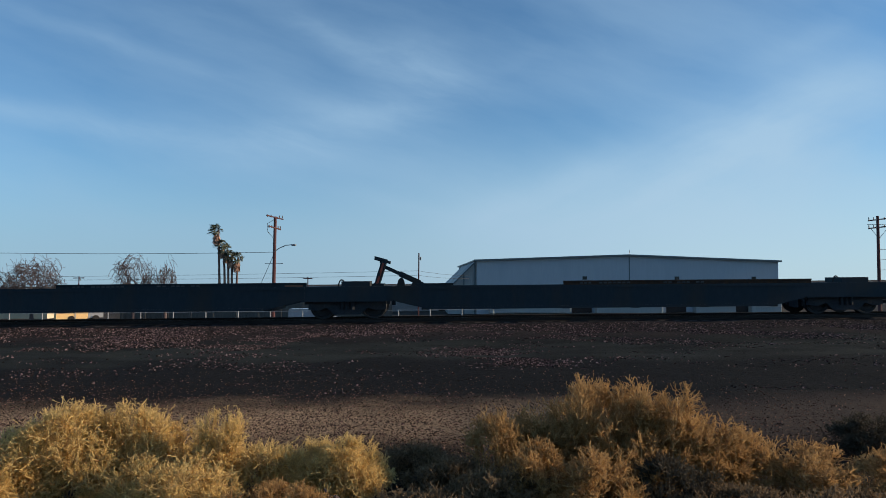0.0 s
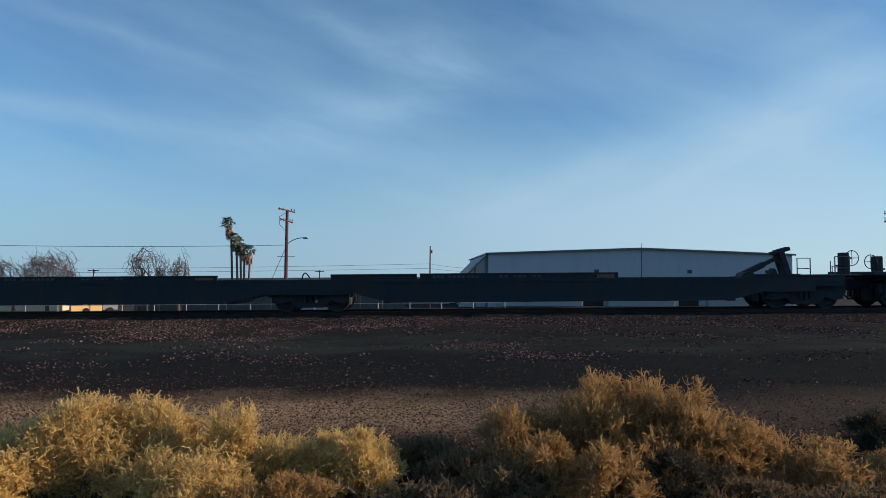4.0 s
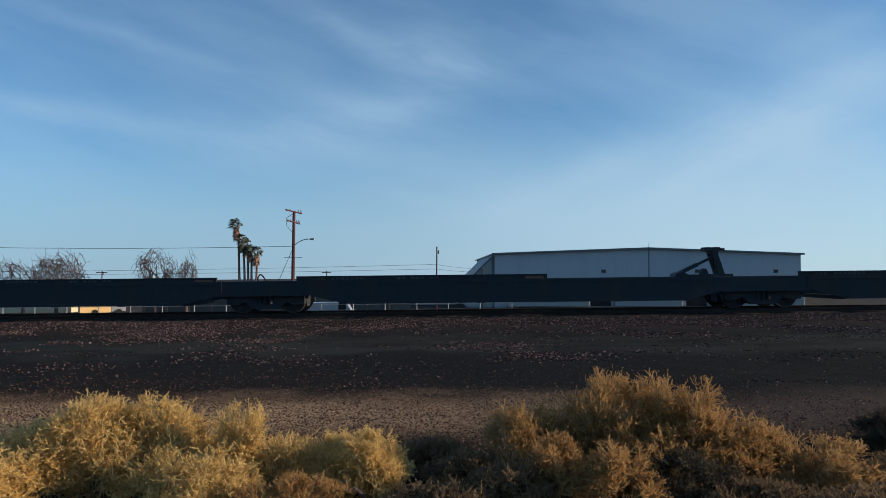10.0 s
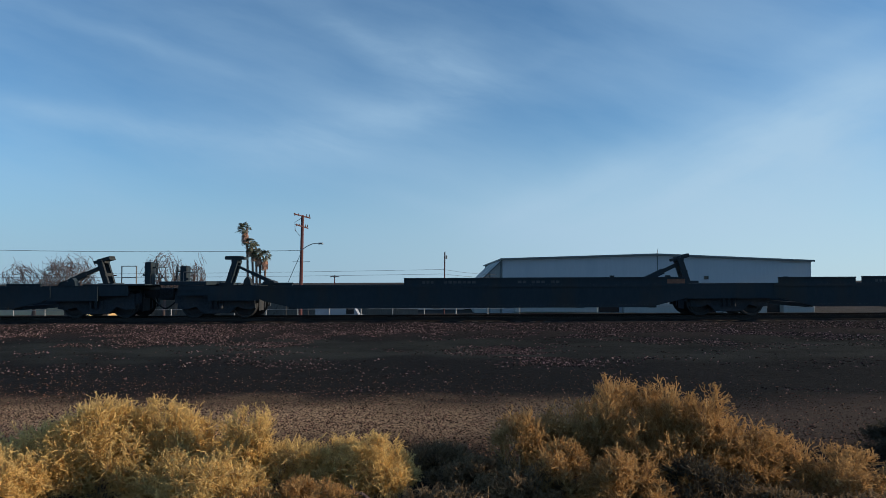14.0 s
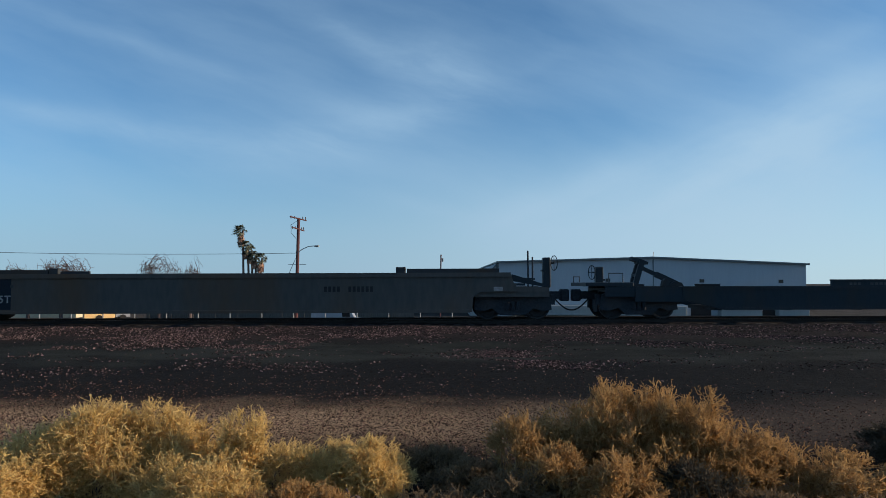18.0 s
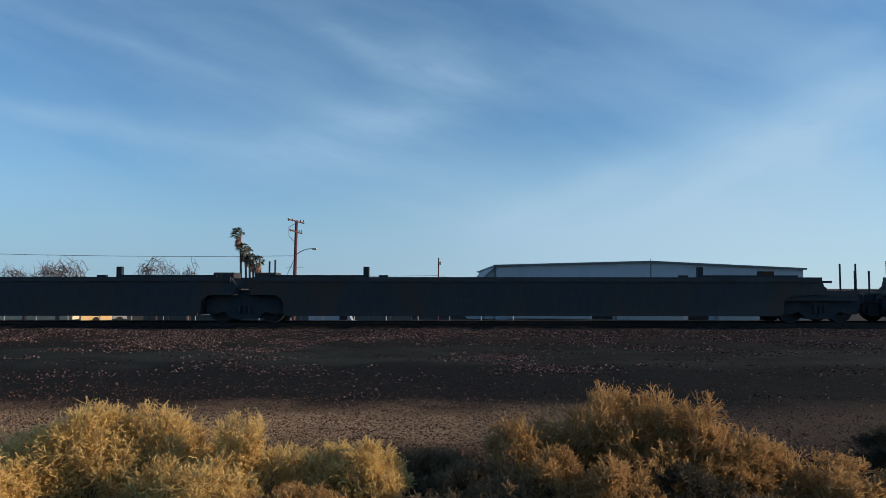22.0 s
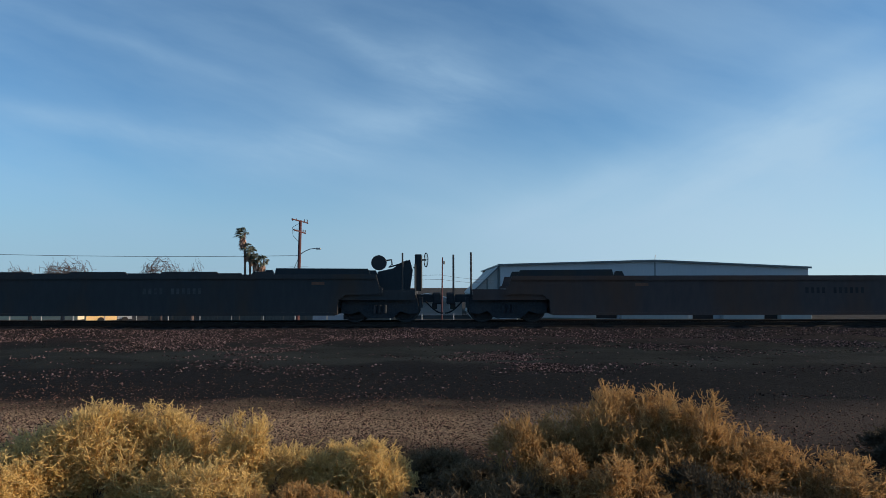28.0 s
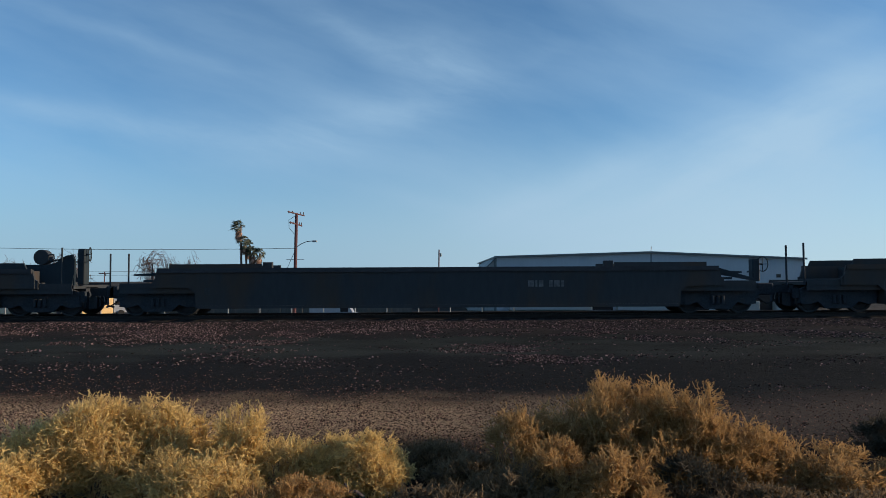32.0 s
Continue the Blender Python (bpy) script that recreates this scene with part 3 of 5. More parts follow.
def spine_unit(name, x0, x1, ends, raised, hitches, extras, paint="black_paint", rusty=False, locker=False):
    """A low trailer-and-container well unit between the truck centres x0 < x1.
    ends: 'left', 'right' carry a coupler. raised: (from, to, extra height) of the higher panels, from x0.
    hitches: (x, way, flat, red)."""
    length = x1 - x0
    u = thing(name, "empty black steel well car for containers and trailers with raised hitch", "railcar", "cars of the freight train")
    lo, top = 0.33, 1.14
    for y in (-1.42, 1.30):
        bm = B()
        prism(bm, [(1.45, 0.74), (1.75, 0.60), (2.9, lo), (length - 2.9, lo), (length - 1.75, 0.60), (length - 1.45, 0.74), (length - 1.45, top), (1.45, top)], y, y + 0.12)
        box(bm, 1.45, length - 1.45, y - 0.03, y + 0.15, top - 0.10, top)
        box(bm, 2.9, length - 2.9, y - 0.03, y + 0.15, lo, lo + 0.09)
        s = part("side_sill", bm, paint, u)
        for a, b, h in raised if y < 0 else ():
            bm = box(B(), a, b, y + 0.01, y + 0.10, top - 0.02, top + h)
            box(bm, a, b, y - 0.02, y + 0.13, top + h - 0.05, top + h)
            panel = part("raised_panel", bm, "rust_paint" if rusty and b - a > 3 else paint, s)
            if b - a > 5:
                for c, widths in ((0.065, [0.10] * 3), (0.14, [0.12] * 7), (0.40, [0.13, 0.12, -0.1, 0.12, 0.13, 0.12, -0.12, 0.13, 0.12])):
                    bars(panel, a + c * (b - a), top + 0.04, widths, 0.09, "faint_mark", y + 0.0082, 0.045)
                # orange patch painted on as sunlight at the panel's end
                bars(panel, b - 0.75, top + 0.01, [0.62], h - 0.08, "orange_paint", y + 0.0082, name="reflector") if not rusty else None
    floor = part("centre_sill", box(B(), 2.7, length - 2.7, -0.25, 0.25, lo - 0.01, lo + 0.10), paint, u)
    for k in range(6):
        x = 2.6 + (length - 5.45) * k / 5
        part("cross_bearer", box(B(), x, x + 0.25, -1.29, 1.29, lo - 0.02, lo + 0.12), paint, floor)
    for end, way in ((0.0, -1), (length, 1)):
        is_end = ("left" if way < 0 else "right") in ends
        bm = B()
        a, b = (0.0 if not is_end else -0.2, 1.6) if way < 0 else (length - 1.6, length if not is_end else length + 0.2)
        box(bm, a, b, -1.36, 1.36, 0.80, 1.15)
        box(bm, a, b, -1.405, -1.36, 0.62, 1.135)
        box(bm, a, b, 1.36, 1.405, 0.62, 1.135)
        part("end_deck", bm, paint, u)
        if is_end:
            platform(u, end, way, paint, 1.25)
            coupler(u, end + way * 1.15, way)
            truck(u, end)
            end_gear(u, end, way, paint, plain=locker)
    if "right" not in ends:
        truck(u, length)
    for x, way, flat, red in hitches:
        hitch(u, x, way, flat, red)
    if not hitches and not ends or not any(x > length - 2 for x, *_ in hitches) and "right" not in ends:
        bm = B()
        pts = [(length - 0.35 + 0.34 * i / 10, -0.9, 1.12 + 0.26 * math.sin(math.pi * (i / 10) ** 0.7)) for i in range(11)]
        tube(bm, pts, 0.025, 5)
        part("air_hose", bm, "tyre", u)
    for a, b, h in extras:
        part("deck_box", box(B(), a, b, -1.2, -0.2, 1.12, 1.15 + h, 0.01), paint, u)
    return u


def lettering(parent, text, x, z, size, mat, y=-1.466, name="lettering"):
    curve = bpy.data.curves.new(name, "FONT")
    curve.body, curve.size, curve.extrude, curve.space_character, curve.offset = text, size, 0.002, 1.12, 0.006
    curve.materials.append(M[mat])
    ob = new(name, curve)
    ob.parent = parent
    ob.matrix_local = pose(x, y, z, 90, 0, 0)
    return ob


def bars(parent, x, z, widths, h, mat, y=-1.4618, gap=0.06, name="marking"):
    """Worn lettering as plain bars."""
    for w in widths:
        if w > 0:
            part(name, box(B(), x, x + w, y, y + 0.0012, z, z + h), mat, parent)
        x += abs(w) + gap


def well_unit(name, x0, x1, ends, paint, label, style, marks=()):
    """A deep double-stack well unit between the truck centres x0 < x1."""
    length = x1 - x0
    u = thing(name, label, "railcar", "cars of the freight train")
    top = style["top"]
    lo = 0.29
    for y in (-1.46, 1.36):
        bm = B()
        a = 0.0 if "left" in ends else 0.30
        b = length - (0.0 if "right" in ends else 0.30)
        c, d = 1.42, length - 1.42
        prism(bm, [(a, 1.0), (1.18, 0.98), (c, 0.78), (c + 0.03, lo), (d - 0.03, lo), (d, 0.78), (d + 0.24, 0.98), (b, 1.0), (b + (0.0 if "right" in ends else 0.12), 1.30), (b - 0.10, top - 0.02), (a + 0.10, top - 0.02), (a - (0.0 if "left" in ends else 0.12), 1.30)], y, y + 0.10)
        s = part("side_wall", bm, paint, u)
        out = y - 0.05 if y < 0 else y + 0.10
        part("top_chord", box(B(), a + 0.1, b - 0.1, out, out + 0.05, top - 0.16, top), style["chord"], s)
        part("bottom_chord", box(B(), c + 0.1, d - 0.1, out, out + 0.05, lo - 0.02, lo + 0.08), paint, s)
        for p, q, h in style["humps"]:
            part("top_gusset", prism(B(), [(p, top - 0.01), (q, top - 0.01), (q - 0.10, top + h), (p + 0.10, top + h)], y + 0.01, y + 0.08), paint, s)
    floor = part("centre_sill", box(B(), 1.6, length - 1.6, -0.2, 0.2, lo - 0.01, lo + 0.08), paint, u)
    for i in range(7):
        x = 2.6 + (length - 5.4) * i / 6
        part("cross_bearer", box(B(), x, x + 0.25, -1.355, 1.355, lo - 0.03, lo + 0.10), paint, floor)
    for end, way in ((0.0, -1), (length, 1)):
        is_end = ("left" if way < 0 else "right") in ends
        inner = end - way * 1.5
        bm = B()
        near = end - way * (0.35 if not is_end else -0.1)
        a, b = min(near, inner), max(near, inner)
        box(bm, a, b, -1.40, 1.40, 1.02, 1.20)
        for y in (-1.44, 1.36):
            prism(bm, [(near, 0.98), (near - way * 0.3, 0.98), (near - way * 0.3, 1.40), (near, 1.25)], y + 0.006, y + 0.074)
        box(bm, inner - 0.05, inner + 0.05, -1.355, 1.355, lo + 0.02, top - 0.05)
        part("end_deck", bm, paint, u)
        style["end"](u, end, way, is_end, top, length)
        if is_end:
            platform(u, end, way, paint, 1.25)
            coupler(u, end + way * 1.15, way)
            truck(u, end)
    if "right" not in ends:
        truck(u, length)
        joint = box(B(), length - 0.42, length + 0.36, -0.55, 0.55, 0.72, 1.16, 0.05)
        box(joint, length - 0.30, length + 0.26, -0.9, 0.9, 0.94, 1.06)
        part("articulated_joint", joint, "truck_steel", u)
    for m in marks:
        m(u)
    return u


def end_tan(u, end, way, is_end, top, length):
    """Guard panel, ladder stiles and tool boxes of the tan wells."""
    inner = lambda d: end - way * d
    a, b = sorted((inner(3.72), inner(1.5 if not is_end else 0.5)))
    for y in (-1.44, 1.36):
        part("guard_panel", box(B(), a, b, y, y + 0.08, top, top + 0.14), "slate_paint", u)
    x = inner(3.93)
    part("guide_block", box(B(), x - 0.17, x + 0.17, -1.46, -1.30, top - 0.02, top + 0.20, 0.02), "slate_paint", u)
    if not is_end:
        a, b = sorted((inner(1.55), inner(0.30)))
        part("end_box", box(B(), a, b, -1.355, -1.0, 1.22, top + 0.30, 0.02), "tan_paint", u)
        a, b = sorted((inner(0.62), inner(0.22)))
        part("stop_block", box(B(), a, b, -1.37, -0.98, top - 0.3, top + 0.40, 0.02), "tan_paint", u)
        tall = 1.30 if way > 0 else 0.85
        for d in (0.70, 1.36) if way > 0 else (0.55, 1.12):
            grab_loop(u, inner(d) - 0.05, -1.38, top + 0.1, top + tall, 0.10)
        part("capacity_panel", box(B(), *sorted((inner(1.38), inner(2.48))), -1.4645, -1.459, 0.42, top - 0.18), "panel_blue", u)
    else:
        if way > 0:
            hand_wheel(u, inner(-1.38 if top < 1.67 else -1.62), -0.9, 2.0 if top < 1.67 else 1.74, 0.26)
            part("end_truss", prism(B(), [(inner(0.05), top - 0.06), (inner(-1.25), top - 0.46), (inner(-1.25), top - 0.54), (inner(0.05), top - 0.30)], -1.36, -1.2), "black_paint", u)
        part("step_deck", box(B(), *sorted((inner(0.9), inner(-0.4))), -1.40, -1.0, 1.2, 1.28), "black_paint", u)
        for d, h in ((-0.52, 2.42), (-0.68, 2.2)) if way > 0 and top < 1.67 else () if way > 0 else ((-1.6, 2.2), (-1.2, 1.9), (-0.96, 2.2), (-0.63, 1.9)):
            bm = rod(B(), (inner(d), -1.3 if h > 2 else 1.2, 1.0), (inner(d), -1.3 if h > 2 else 1.2, h), 0.03, 6)
            part("stanchion", bm, "truck_steel", u)
        part("brake_step", prism(B(), [(inner(0.9), top - 0.12), (inner(-0.75), top - 0.20), (inner(-0.75), top - 0.26), (inner(0.9), top - 0.26)], -1.38, -1.0), "black_paint", u)


def end_dark(u, end, way, is_end, top, length):
    inner = lambda d: end - way * d
    bm = box(B(), *sorted((inner(4.3), inner(0.9))), -1.44, -1.36, top - 0.02, top + 0.07)
    part("guard_panel", bm, "black_paint", u)
    x = inner(4.3)
    part("guide_post", box(B(), x - 0.10, x + 0.10, -1.42, -1.25, top - 0.05, top + 0.36, 0.015), "black_paint", u)
    x = inner(4.9)
    part("guide_block", box(B(), x - 0.16, x + 0.16, -1.44, -1.3, top - 0.02, top + 0.07, 0.01), "black_paint", u)
    if not is_end:
        part("end_box", box(B(), *sorted((inner(1.1), inner(0.35))), -1.2, -0.4, 1.15, top + 0.16, 0.03), "slate_paint", u)
        for d, h in ((0.9, 0.55), (1.1, 0.6)) if way < 0 else ((0.8, 0.1),):
            part("stanchion", rod(B(), (inner(d), -1.3, 1.1), (inner(d), -1.3, top + h), 0.035, 6), "truck_steel", u)
    else:
        part("step_deck", box(B(), *sorted((inner(1.2), inner(-0.3))), -1.40, -1.0, top - 0.20, top - 0.12), "black_paint", u)
        part("tool_box", box(B(), *sorted((inner(2.1), inner(1.7))), -1.4, -0.9, top, top + 0.22, 0.02), "rust_paint", u)
        if way < 0:
            hand_wheel(u, end - 1.90, -0.8, 1.78, 0.25, -1)
            rim = tube(B(), [(end - 0.05 + 0.23 * math.cos(a), -0.2, top + 0.16 + 0.23 * math.sin(a)) for a in (2 * math.pi * k / 18 for k in range(18))], 0.022, 5, True)
            for k in range(3):
                a = math.pi * k / 3
                rod(rim, (end - 0.05 - 0.23 * math.cos(a), -0.2, top + 0.16 - 0.23 * math.sin(a)), (end - 0.05 + 0.23 * math.cos(a), -0.2, top + 0.16 + 0.23 * math.sin(a)), 0.014, 5)
            part("release_wheel", rim, "black_paint", u)
        for d, h in ((-0.65, 2.1), (-1.2, 2.1), (-1.67, 1.85)):
            part("stanchion", rod(B(), (inner(d), -1.3, 1.0), (inner(d), -1.3, h), 0.032, 6), "truck_steel", u)


def scrawl(u, x, z, seed, reach, tall):
    """Sprayed loops, worn to a ghost."""
    rng = random.Random(seed)
    bm = B()
    y = -1.4615
    for k in range(9):
        cx, cz, r = x + reach * (k + 0.5) / 9, z + tall * rng.uniform(0.35, 0.65), tall * rng.uniform(0.25, 0.5)
        a0, sweep = rng.uniform(0, 6), rng.uniform(2.5, 5)
        pts = [(cx + r * 0.8 * math.cos(a0 + sweep * i / 9), y, cz + r * math.sin(a0 + sweep * i / 9)) for i in range(10)]
        for p, q in zip(pts, pts[1:]):
            bar(bm, p, q, 0.026, 0.003)
    part("scrawl", bm, "faint_mark", u, "worn sprayed scrawl")


def end_tall(u, end, way, is_end, top, length):
    """High end walls with brake gear, on the brown and the slate wells."""
    inner = lambda d: end - way * d
    for y in (-1.44, 1.36):
        bm = prism(B(), [(inner(3.65), top - 0.02), (inner(0.3), top - 0.02), (inner(0.4), top + 0.20), (inner(3.6), top + 0.22)], y, y + 0.07)
        part("guard_panel", bm, "black_paint", u)
    x = inner(3.85)
    part("guide_block", prism(B(), [(x - 0.18, top), (x + 0.18, top), (x + 0.10, top + 0.16), (x - 0.10, top + 0.16)], -1.42, -1.25), "black_paint", u)
    far = 1.9 if way > 0 else 4.4
    part("side_light", box(B(), *sorted((inner(far + 0.45), inner(far))), -1.465, -1.459, top - 0.36, top - 0.26), "orange_paint", u)
    if not is_end:
        for d in (0.77, 1.30) if way > 0 else (0.75, 1.20):
            hgt = 0.66 if way > 0 else 0.34
            grab_loop(u, inner(d) - 0.05, -1.3, top + 0.1, top + hgt, 0.09, "black_paint")
        part("hose_rack", prism(B(), [(inner(0.9), 1.3), (inner(0.25), 1.15), (inner(0.2), 1.45), (inner(0.9), top + 0.1)], -1.3, -1.2), "black_paint", u)
    elif way > 0:
        x = inner(0.06)
        bm = rod(B(), (x, -1.0, top + 0.42), (x, -0.72, top + 0.42), 0.27, 16)
        part("air_tank", bm, "slate_paint", u)
        part("pipe_rack", prism(B(), [(inner(0.1), 1.15), (inner(-1.05), 1.10), (inner(-1.15), top + 0.15), (inner(-1.05), top + 0.52), (inner(-0.80), top + 0.46), (inner(-0.45), top + 0.22), (inner(0.1), top + 0.10)], -1.0, -0.9), "black_paint", u)
        part("brake_pipe", tube(B(), [(inner(-0.22), -1.02, top + 0.50), (inner(-0.40), -1.02, top + 0.52), (inner(-0.42), -1.02, top + 0.36), (inner(-0.30), -1.02, top + 0.26), (inner(-0.62), -1.02, top + 0.34), (inner(-0.95), -1.02, top + 0.48)], 0.028), "black_paint", u)
        for d, h in ((-0.80, top + 0.75), (-1.25, top + 0.35)):
            part("stanchion", rod(B(), (inner(d), -1.2, 1.1), (inner(d), -1.2, h), 0.032, 6), "black_paint", u)
        hand_wheel(u, inner(-1.48), -0.98, top + 0.52, 0.25, 1)
    else:
        for d, h in ((-1.31, 0.92), (-1.93, 0.84)):
            part("stanchion", rod(B(), (inner(d), -1.3, 1.0), (inner(d), -1.3, 1.55 + h), 0.035, 6), "truck_steel", u)
        part("step_deck", box(B(), *sorted((inner(1.0), inner(0.1))), -1.40, -1.0, top - 0.18, top - 0.10), "black_paint", u)


CARS = []      # the train's cars and the place of each along the line at the start


def add(ob, x):
    CARS.append((ob, x))


def build_train():
    # five-unit car at the head, all hitches braced towards the head
    joints = [31.9, 15.32, -2.56, -19.78, -37.20, -53.85]
    for i, (b, a) in enumerate(zip(joints, joints[1:])):
        n = b - a
        hs = [(0.95 if i < 4 else 0.1, 1, False, True)] if i else []
        add(spine_unit("well_car", a, b, ("left",) if i == 4 else (), [(0.425 * n, 0.92 * n, 0.15), (2.4, 3.7, 0.10)], hs, [(-0.2, 0.8, 0.18)] if i < 4 else [], rusty=i < 2), a)
    # three-unit car
    j = [-58.06, -75.64, -94.72, -112.59]
    add(spine_unit("well_car", j[1], j[0], ("right",), [(0.75, 3.75, 0.19), (3.85, 10.8, 0.20), (15.3, 17.0, 0.10)], [(17.58 - 0.1, -1, False, False)], []), j[1])
    add(spine_unit("well_car", j[2], j[1], (), [(8.1, 15.9, 0.17), (2.1, 4.4, 0.09)], [(1.15, 1, False, False)], [(-0.6, 0.5, 0.1)]), j[2])
    add(spine_unit("well_car", j[3], j[2], ("left",), [(6.75, 13.45, 0.22), (13.65, 16.5, 0.22), (2.0, 3.4, 0.1)], [(0.1, 1, False, False)], [], locker=True), j[3])
    # five-unit car, hitches with level plates braced backwards
    j = [-116.89, -133.56, -151.16, -168.81, -186.40, -203.23]
    for i, (b, a) in enumerate(zip(j, j[1:])):
        n = b - a
        ends = ("right",) if i == 0 else ("left",) if i == 4 else ()
        hs = [(n - (0.05 if i == 0 else 1.05), -1, True, False)] if i < 4 else [(0.2, 1, True, False)]
        if i == 4:
            up = [(6.7, 15.2, 0.15)]
        else:
            up = [(1.15, 9.9, 0.17), (n - 3.2, n - 2.0, 0.09)]
        add(spine_unit("well_car", a, b, ends, up, hs, []), a)
    # two three-unit cars
    for j, first in (([-207.57, -225.21, -243.98, -262.05], True), ([-266.31, -284.43, -303.40, -321.13], False)):
        n = j[0] - j[1]
        add(spine_unit("well_car", j[1], j[0], ("right",), [(1.4, 4.15, 0.22), (4.40, 10.75, 0.24), (n - 3.0, n - 1.8, 0.1)], [(n - 0.05, -1, first, False)], []), j[1])
        n = j[1] - j[2]
        add(spine_unit("well_car", j[2], j[1], (), [(1.65, 4.3, 0.22), (4.55, 11.1, 0.24), (n - 3.1, n - 1.9, 0.1)] if first else [(1.55, 11.6, 0.26), (n - 3.1, n - 1.9, 0.1)], [(n - 1.0, -1, first, False)], []), j[2])
        n = j[2] - j[3]
        add(spine_unit("well_car", j[3], j[2], ("left",), [(6.65, n - 1.5, 0.24), (1.9, 2.75, 0.1)], [(0.1, 1, first, False)] + ([(n - 1.1, -1, False, False)] if first else []), []), j[3])

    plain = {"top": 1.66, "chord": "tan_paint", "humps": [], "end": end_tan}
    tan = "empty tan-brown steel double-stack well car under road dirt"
    j = [-325.58, -345.53, -365.57, -385.65]
    for i, (b, a) in enumerate(zip(j, j[1:])):
        n = b - a
        ends = ("right",) if i == 0 else ("left",) if i == 2 else ()

        def numbers(u, n=n, i=i):
            lettering(u, "125T", 1.65, 0.66, 0.36, "white_mark") if i < 2 else None
            bars(u, 1.70, 1.18, [0.12, -0.5, 0.12], 0.09, "grey_mark", -1.4658)
            bars(u, n - 3.25, 0.65, [0.16, 0.16], 0.34, "brown_paint") if i > 0 else None
            bars(u, n - 2.2, 1.25, [0.14, -0.35, 0.14], 0.08, "white_mark", -1.4658) if i > 0 else None
            for k in range(4):
                bars(u, n - 2.1 + 0.06 * (k % 2), 0.72 + 0.12 * k, [0.62 - 0.1 * (k % 2)], 0.035, "grey_mark", -1.4658) if i > 0 else None
            if i:
                ring = [(n - 1.83 + 0.08 * math.cos(a), -1.466, 1.22 + 0.08 * math.sin(a)) for a in (2 * math.pi * q / 14 for q in range(14))]
                part("emblem", tube(B(), ring, 0.010, 4, True), "pale_mark", u, "worn pale ring mark")
            part("placard", box(B(), *((n - 1.4, n - 1.1) if i else (n - 0.70, n - 0.38)), -1.4665, -1.459, 1.02, 1.16), "white_mark", u)
            bars(u, 4.05 if i == 2 else n - 6.6, 1.0, [0.10] * 4 + [-0.20] + [0.10] * 6, 0.19, "pale_mark" if i == 2 else "dim_mark", gap=0.05)
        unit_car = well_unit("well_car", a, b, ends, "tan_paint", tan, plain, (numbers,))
        if i == 2:
            for k in range(9):
                part("side_post", box(B(), 2.6 + 1.75 * k, 2.68 + 1.75 * k, -1.468, -1.4602, 0.42, 1.50), "tan_paint", unit_car)
        add(unit_car, a)
    dark = {"top": 1.62, "chord": "chord_paint", "humps": [], "end": end_dark}
    j = [-389.55, -409.83, -429.88, -449.78]
    for i, (b, a) in enumerate(zip(j, j[1:])):
        n = b - a
        ends = ("right",) if i == 0 else ("left",) if i == 2 else ()

        def numbers(u, n=n, i=i):
            bars(u, 2.6 if i == 1 else 6.0, 0.75, [0.10, -1.2] + [0.10] * 4, 0.16, "grey_mark", gap=0.05)
        add(well_unit("well_car", a, b, ends, "slate_paint", "empty dark grey steel double-stack well car with rust bloom", dark, (numbers,)), a)
    humps = [(4.0, 4.8, 0.10), (5.8, 7.9, 0.10), (9.1, 11.2, 0.10), (12.3, 14.4, 0.10), (15.5, 16.3, 0.10)]
    for k, j in enumerate(([-454.10, -474.22, -493.71, -513.65], [-518.17, -538.14, -557.47, -577.43])):
        for i, (b, a) in enumerate(zip(j, j[1:])):
            n = b - a
            ends = ("right",) if i == 0 else ("left",) if i == 2 else ()
            style = {"top": 1.64 if k == 0 else 1.70, "chord": "brown_paint" if k == 0 else "slate_paint", "humps": humps if i == 0 else [], "end": end_tall}

            def numbers(u, n=n, i=i, k=k):
                bars(u, (5.3 if i == 2 else 11.75) if k else 10.3, 1.02, [0.11, 0.10, 0.10, 0.10, -0.12] + [0.10] * 6, 0.20, "faint_mark" if k else "dim_mark", gap=0.09)
                if k and i == 2:
                    scrawl(u, 1.55, 0.62, 3, 1.9, 0.85), scrawl(u, 11.5, 0.75, 5, 1.0, 0.5)
            add(well_unit("well_car", a, b, ends, "brown_paint" if k == 0 else "slate_paint", "empty red-brown steel double-stack well car, high ends" if k == 0 else "empty slate-black steel double-stack well car, high ends", style, (numbers,)), a)
    single = {"top": 1.68, "chord": "chord_paint", "humps": [], "end": end_tan}

    def graffiti(u):
        bars(u, 13.0, 0.98, [0.20, 0.07, 0.16, -0.1, 0.12, 0.20, 0.09], 0.22, "pale_mark", gap=0.05)
        part("placard", box(B(), 1.75, 1.93, -1.465, -1.459, 0.75, 0.98), "grey_mark", u)
    add(well_unit("well_car", -601.46, -581.72, ("left", "right"), "slate_paint", "empty black single well car with scrawled white marks", single, (graffiti,)), -601.46)
    add(well_unit("well_car", -625.5, -605.61, ("right",), "slate_paint", "empty dark steel double-stack well car", {**single, "end": end_tall}, ()), -625.5)


build_train()


# ---- beyond the line ----
def strand(name, pts, r, label, group="", sag=0.0):
    """A hanging wire through pts."""
    bm, line = B(), []
    for p, q in zip(pts, pts[1:]):
        p, q = Vector(p), Vector(q)
        line += [p.lerp(q, i / 8) - Vector((0, 0, sag * 4 * (i / 8) * (1 - i / 8))) for i in range(1 if line else 0, 9)]
    tube(bm, line, r, 5)
    return tagged(part(name, bm, "cable"), label, "wire", group)


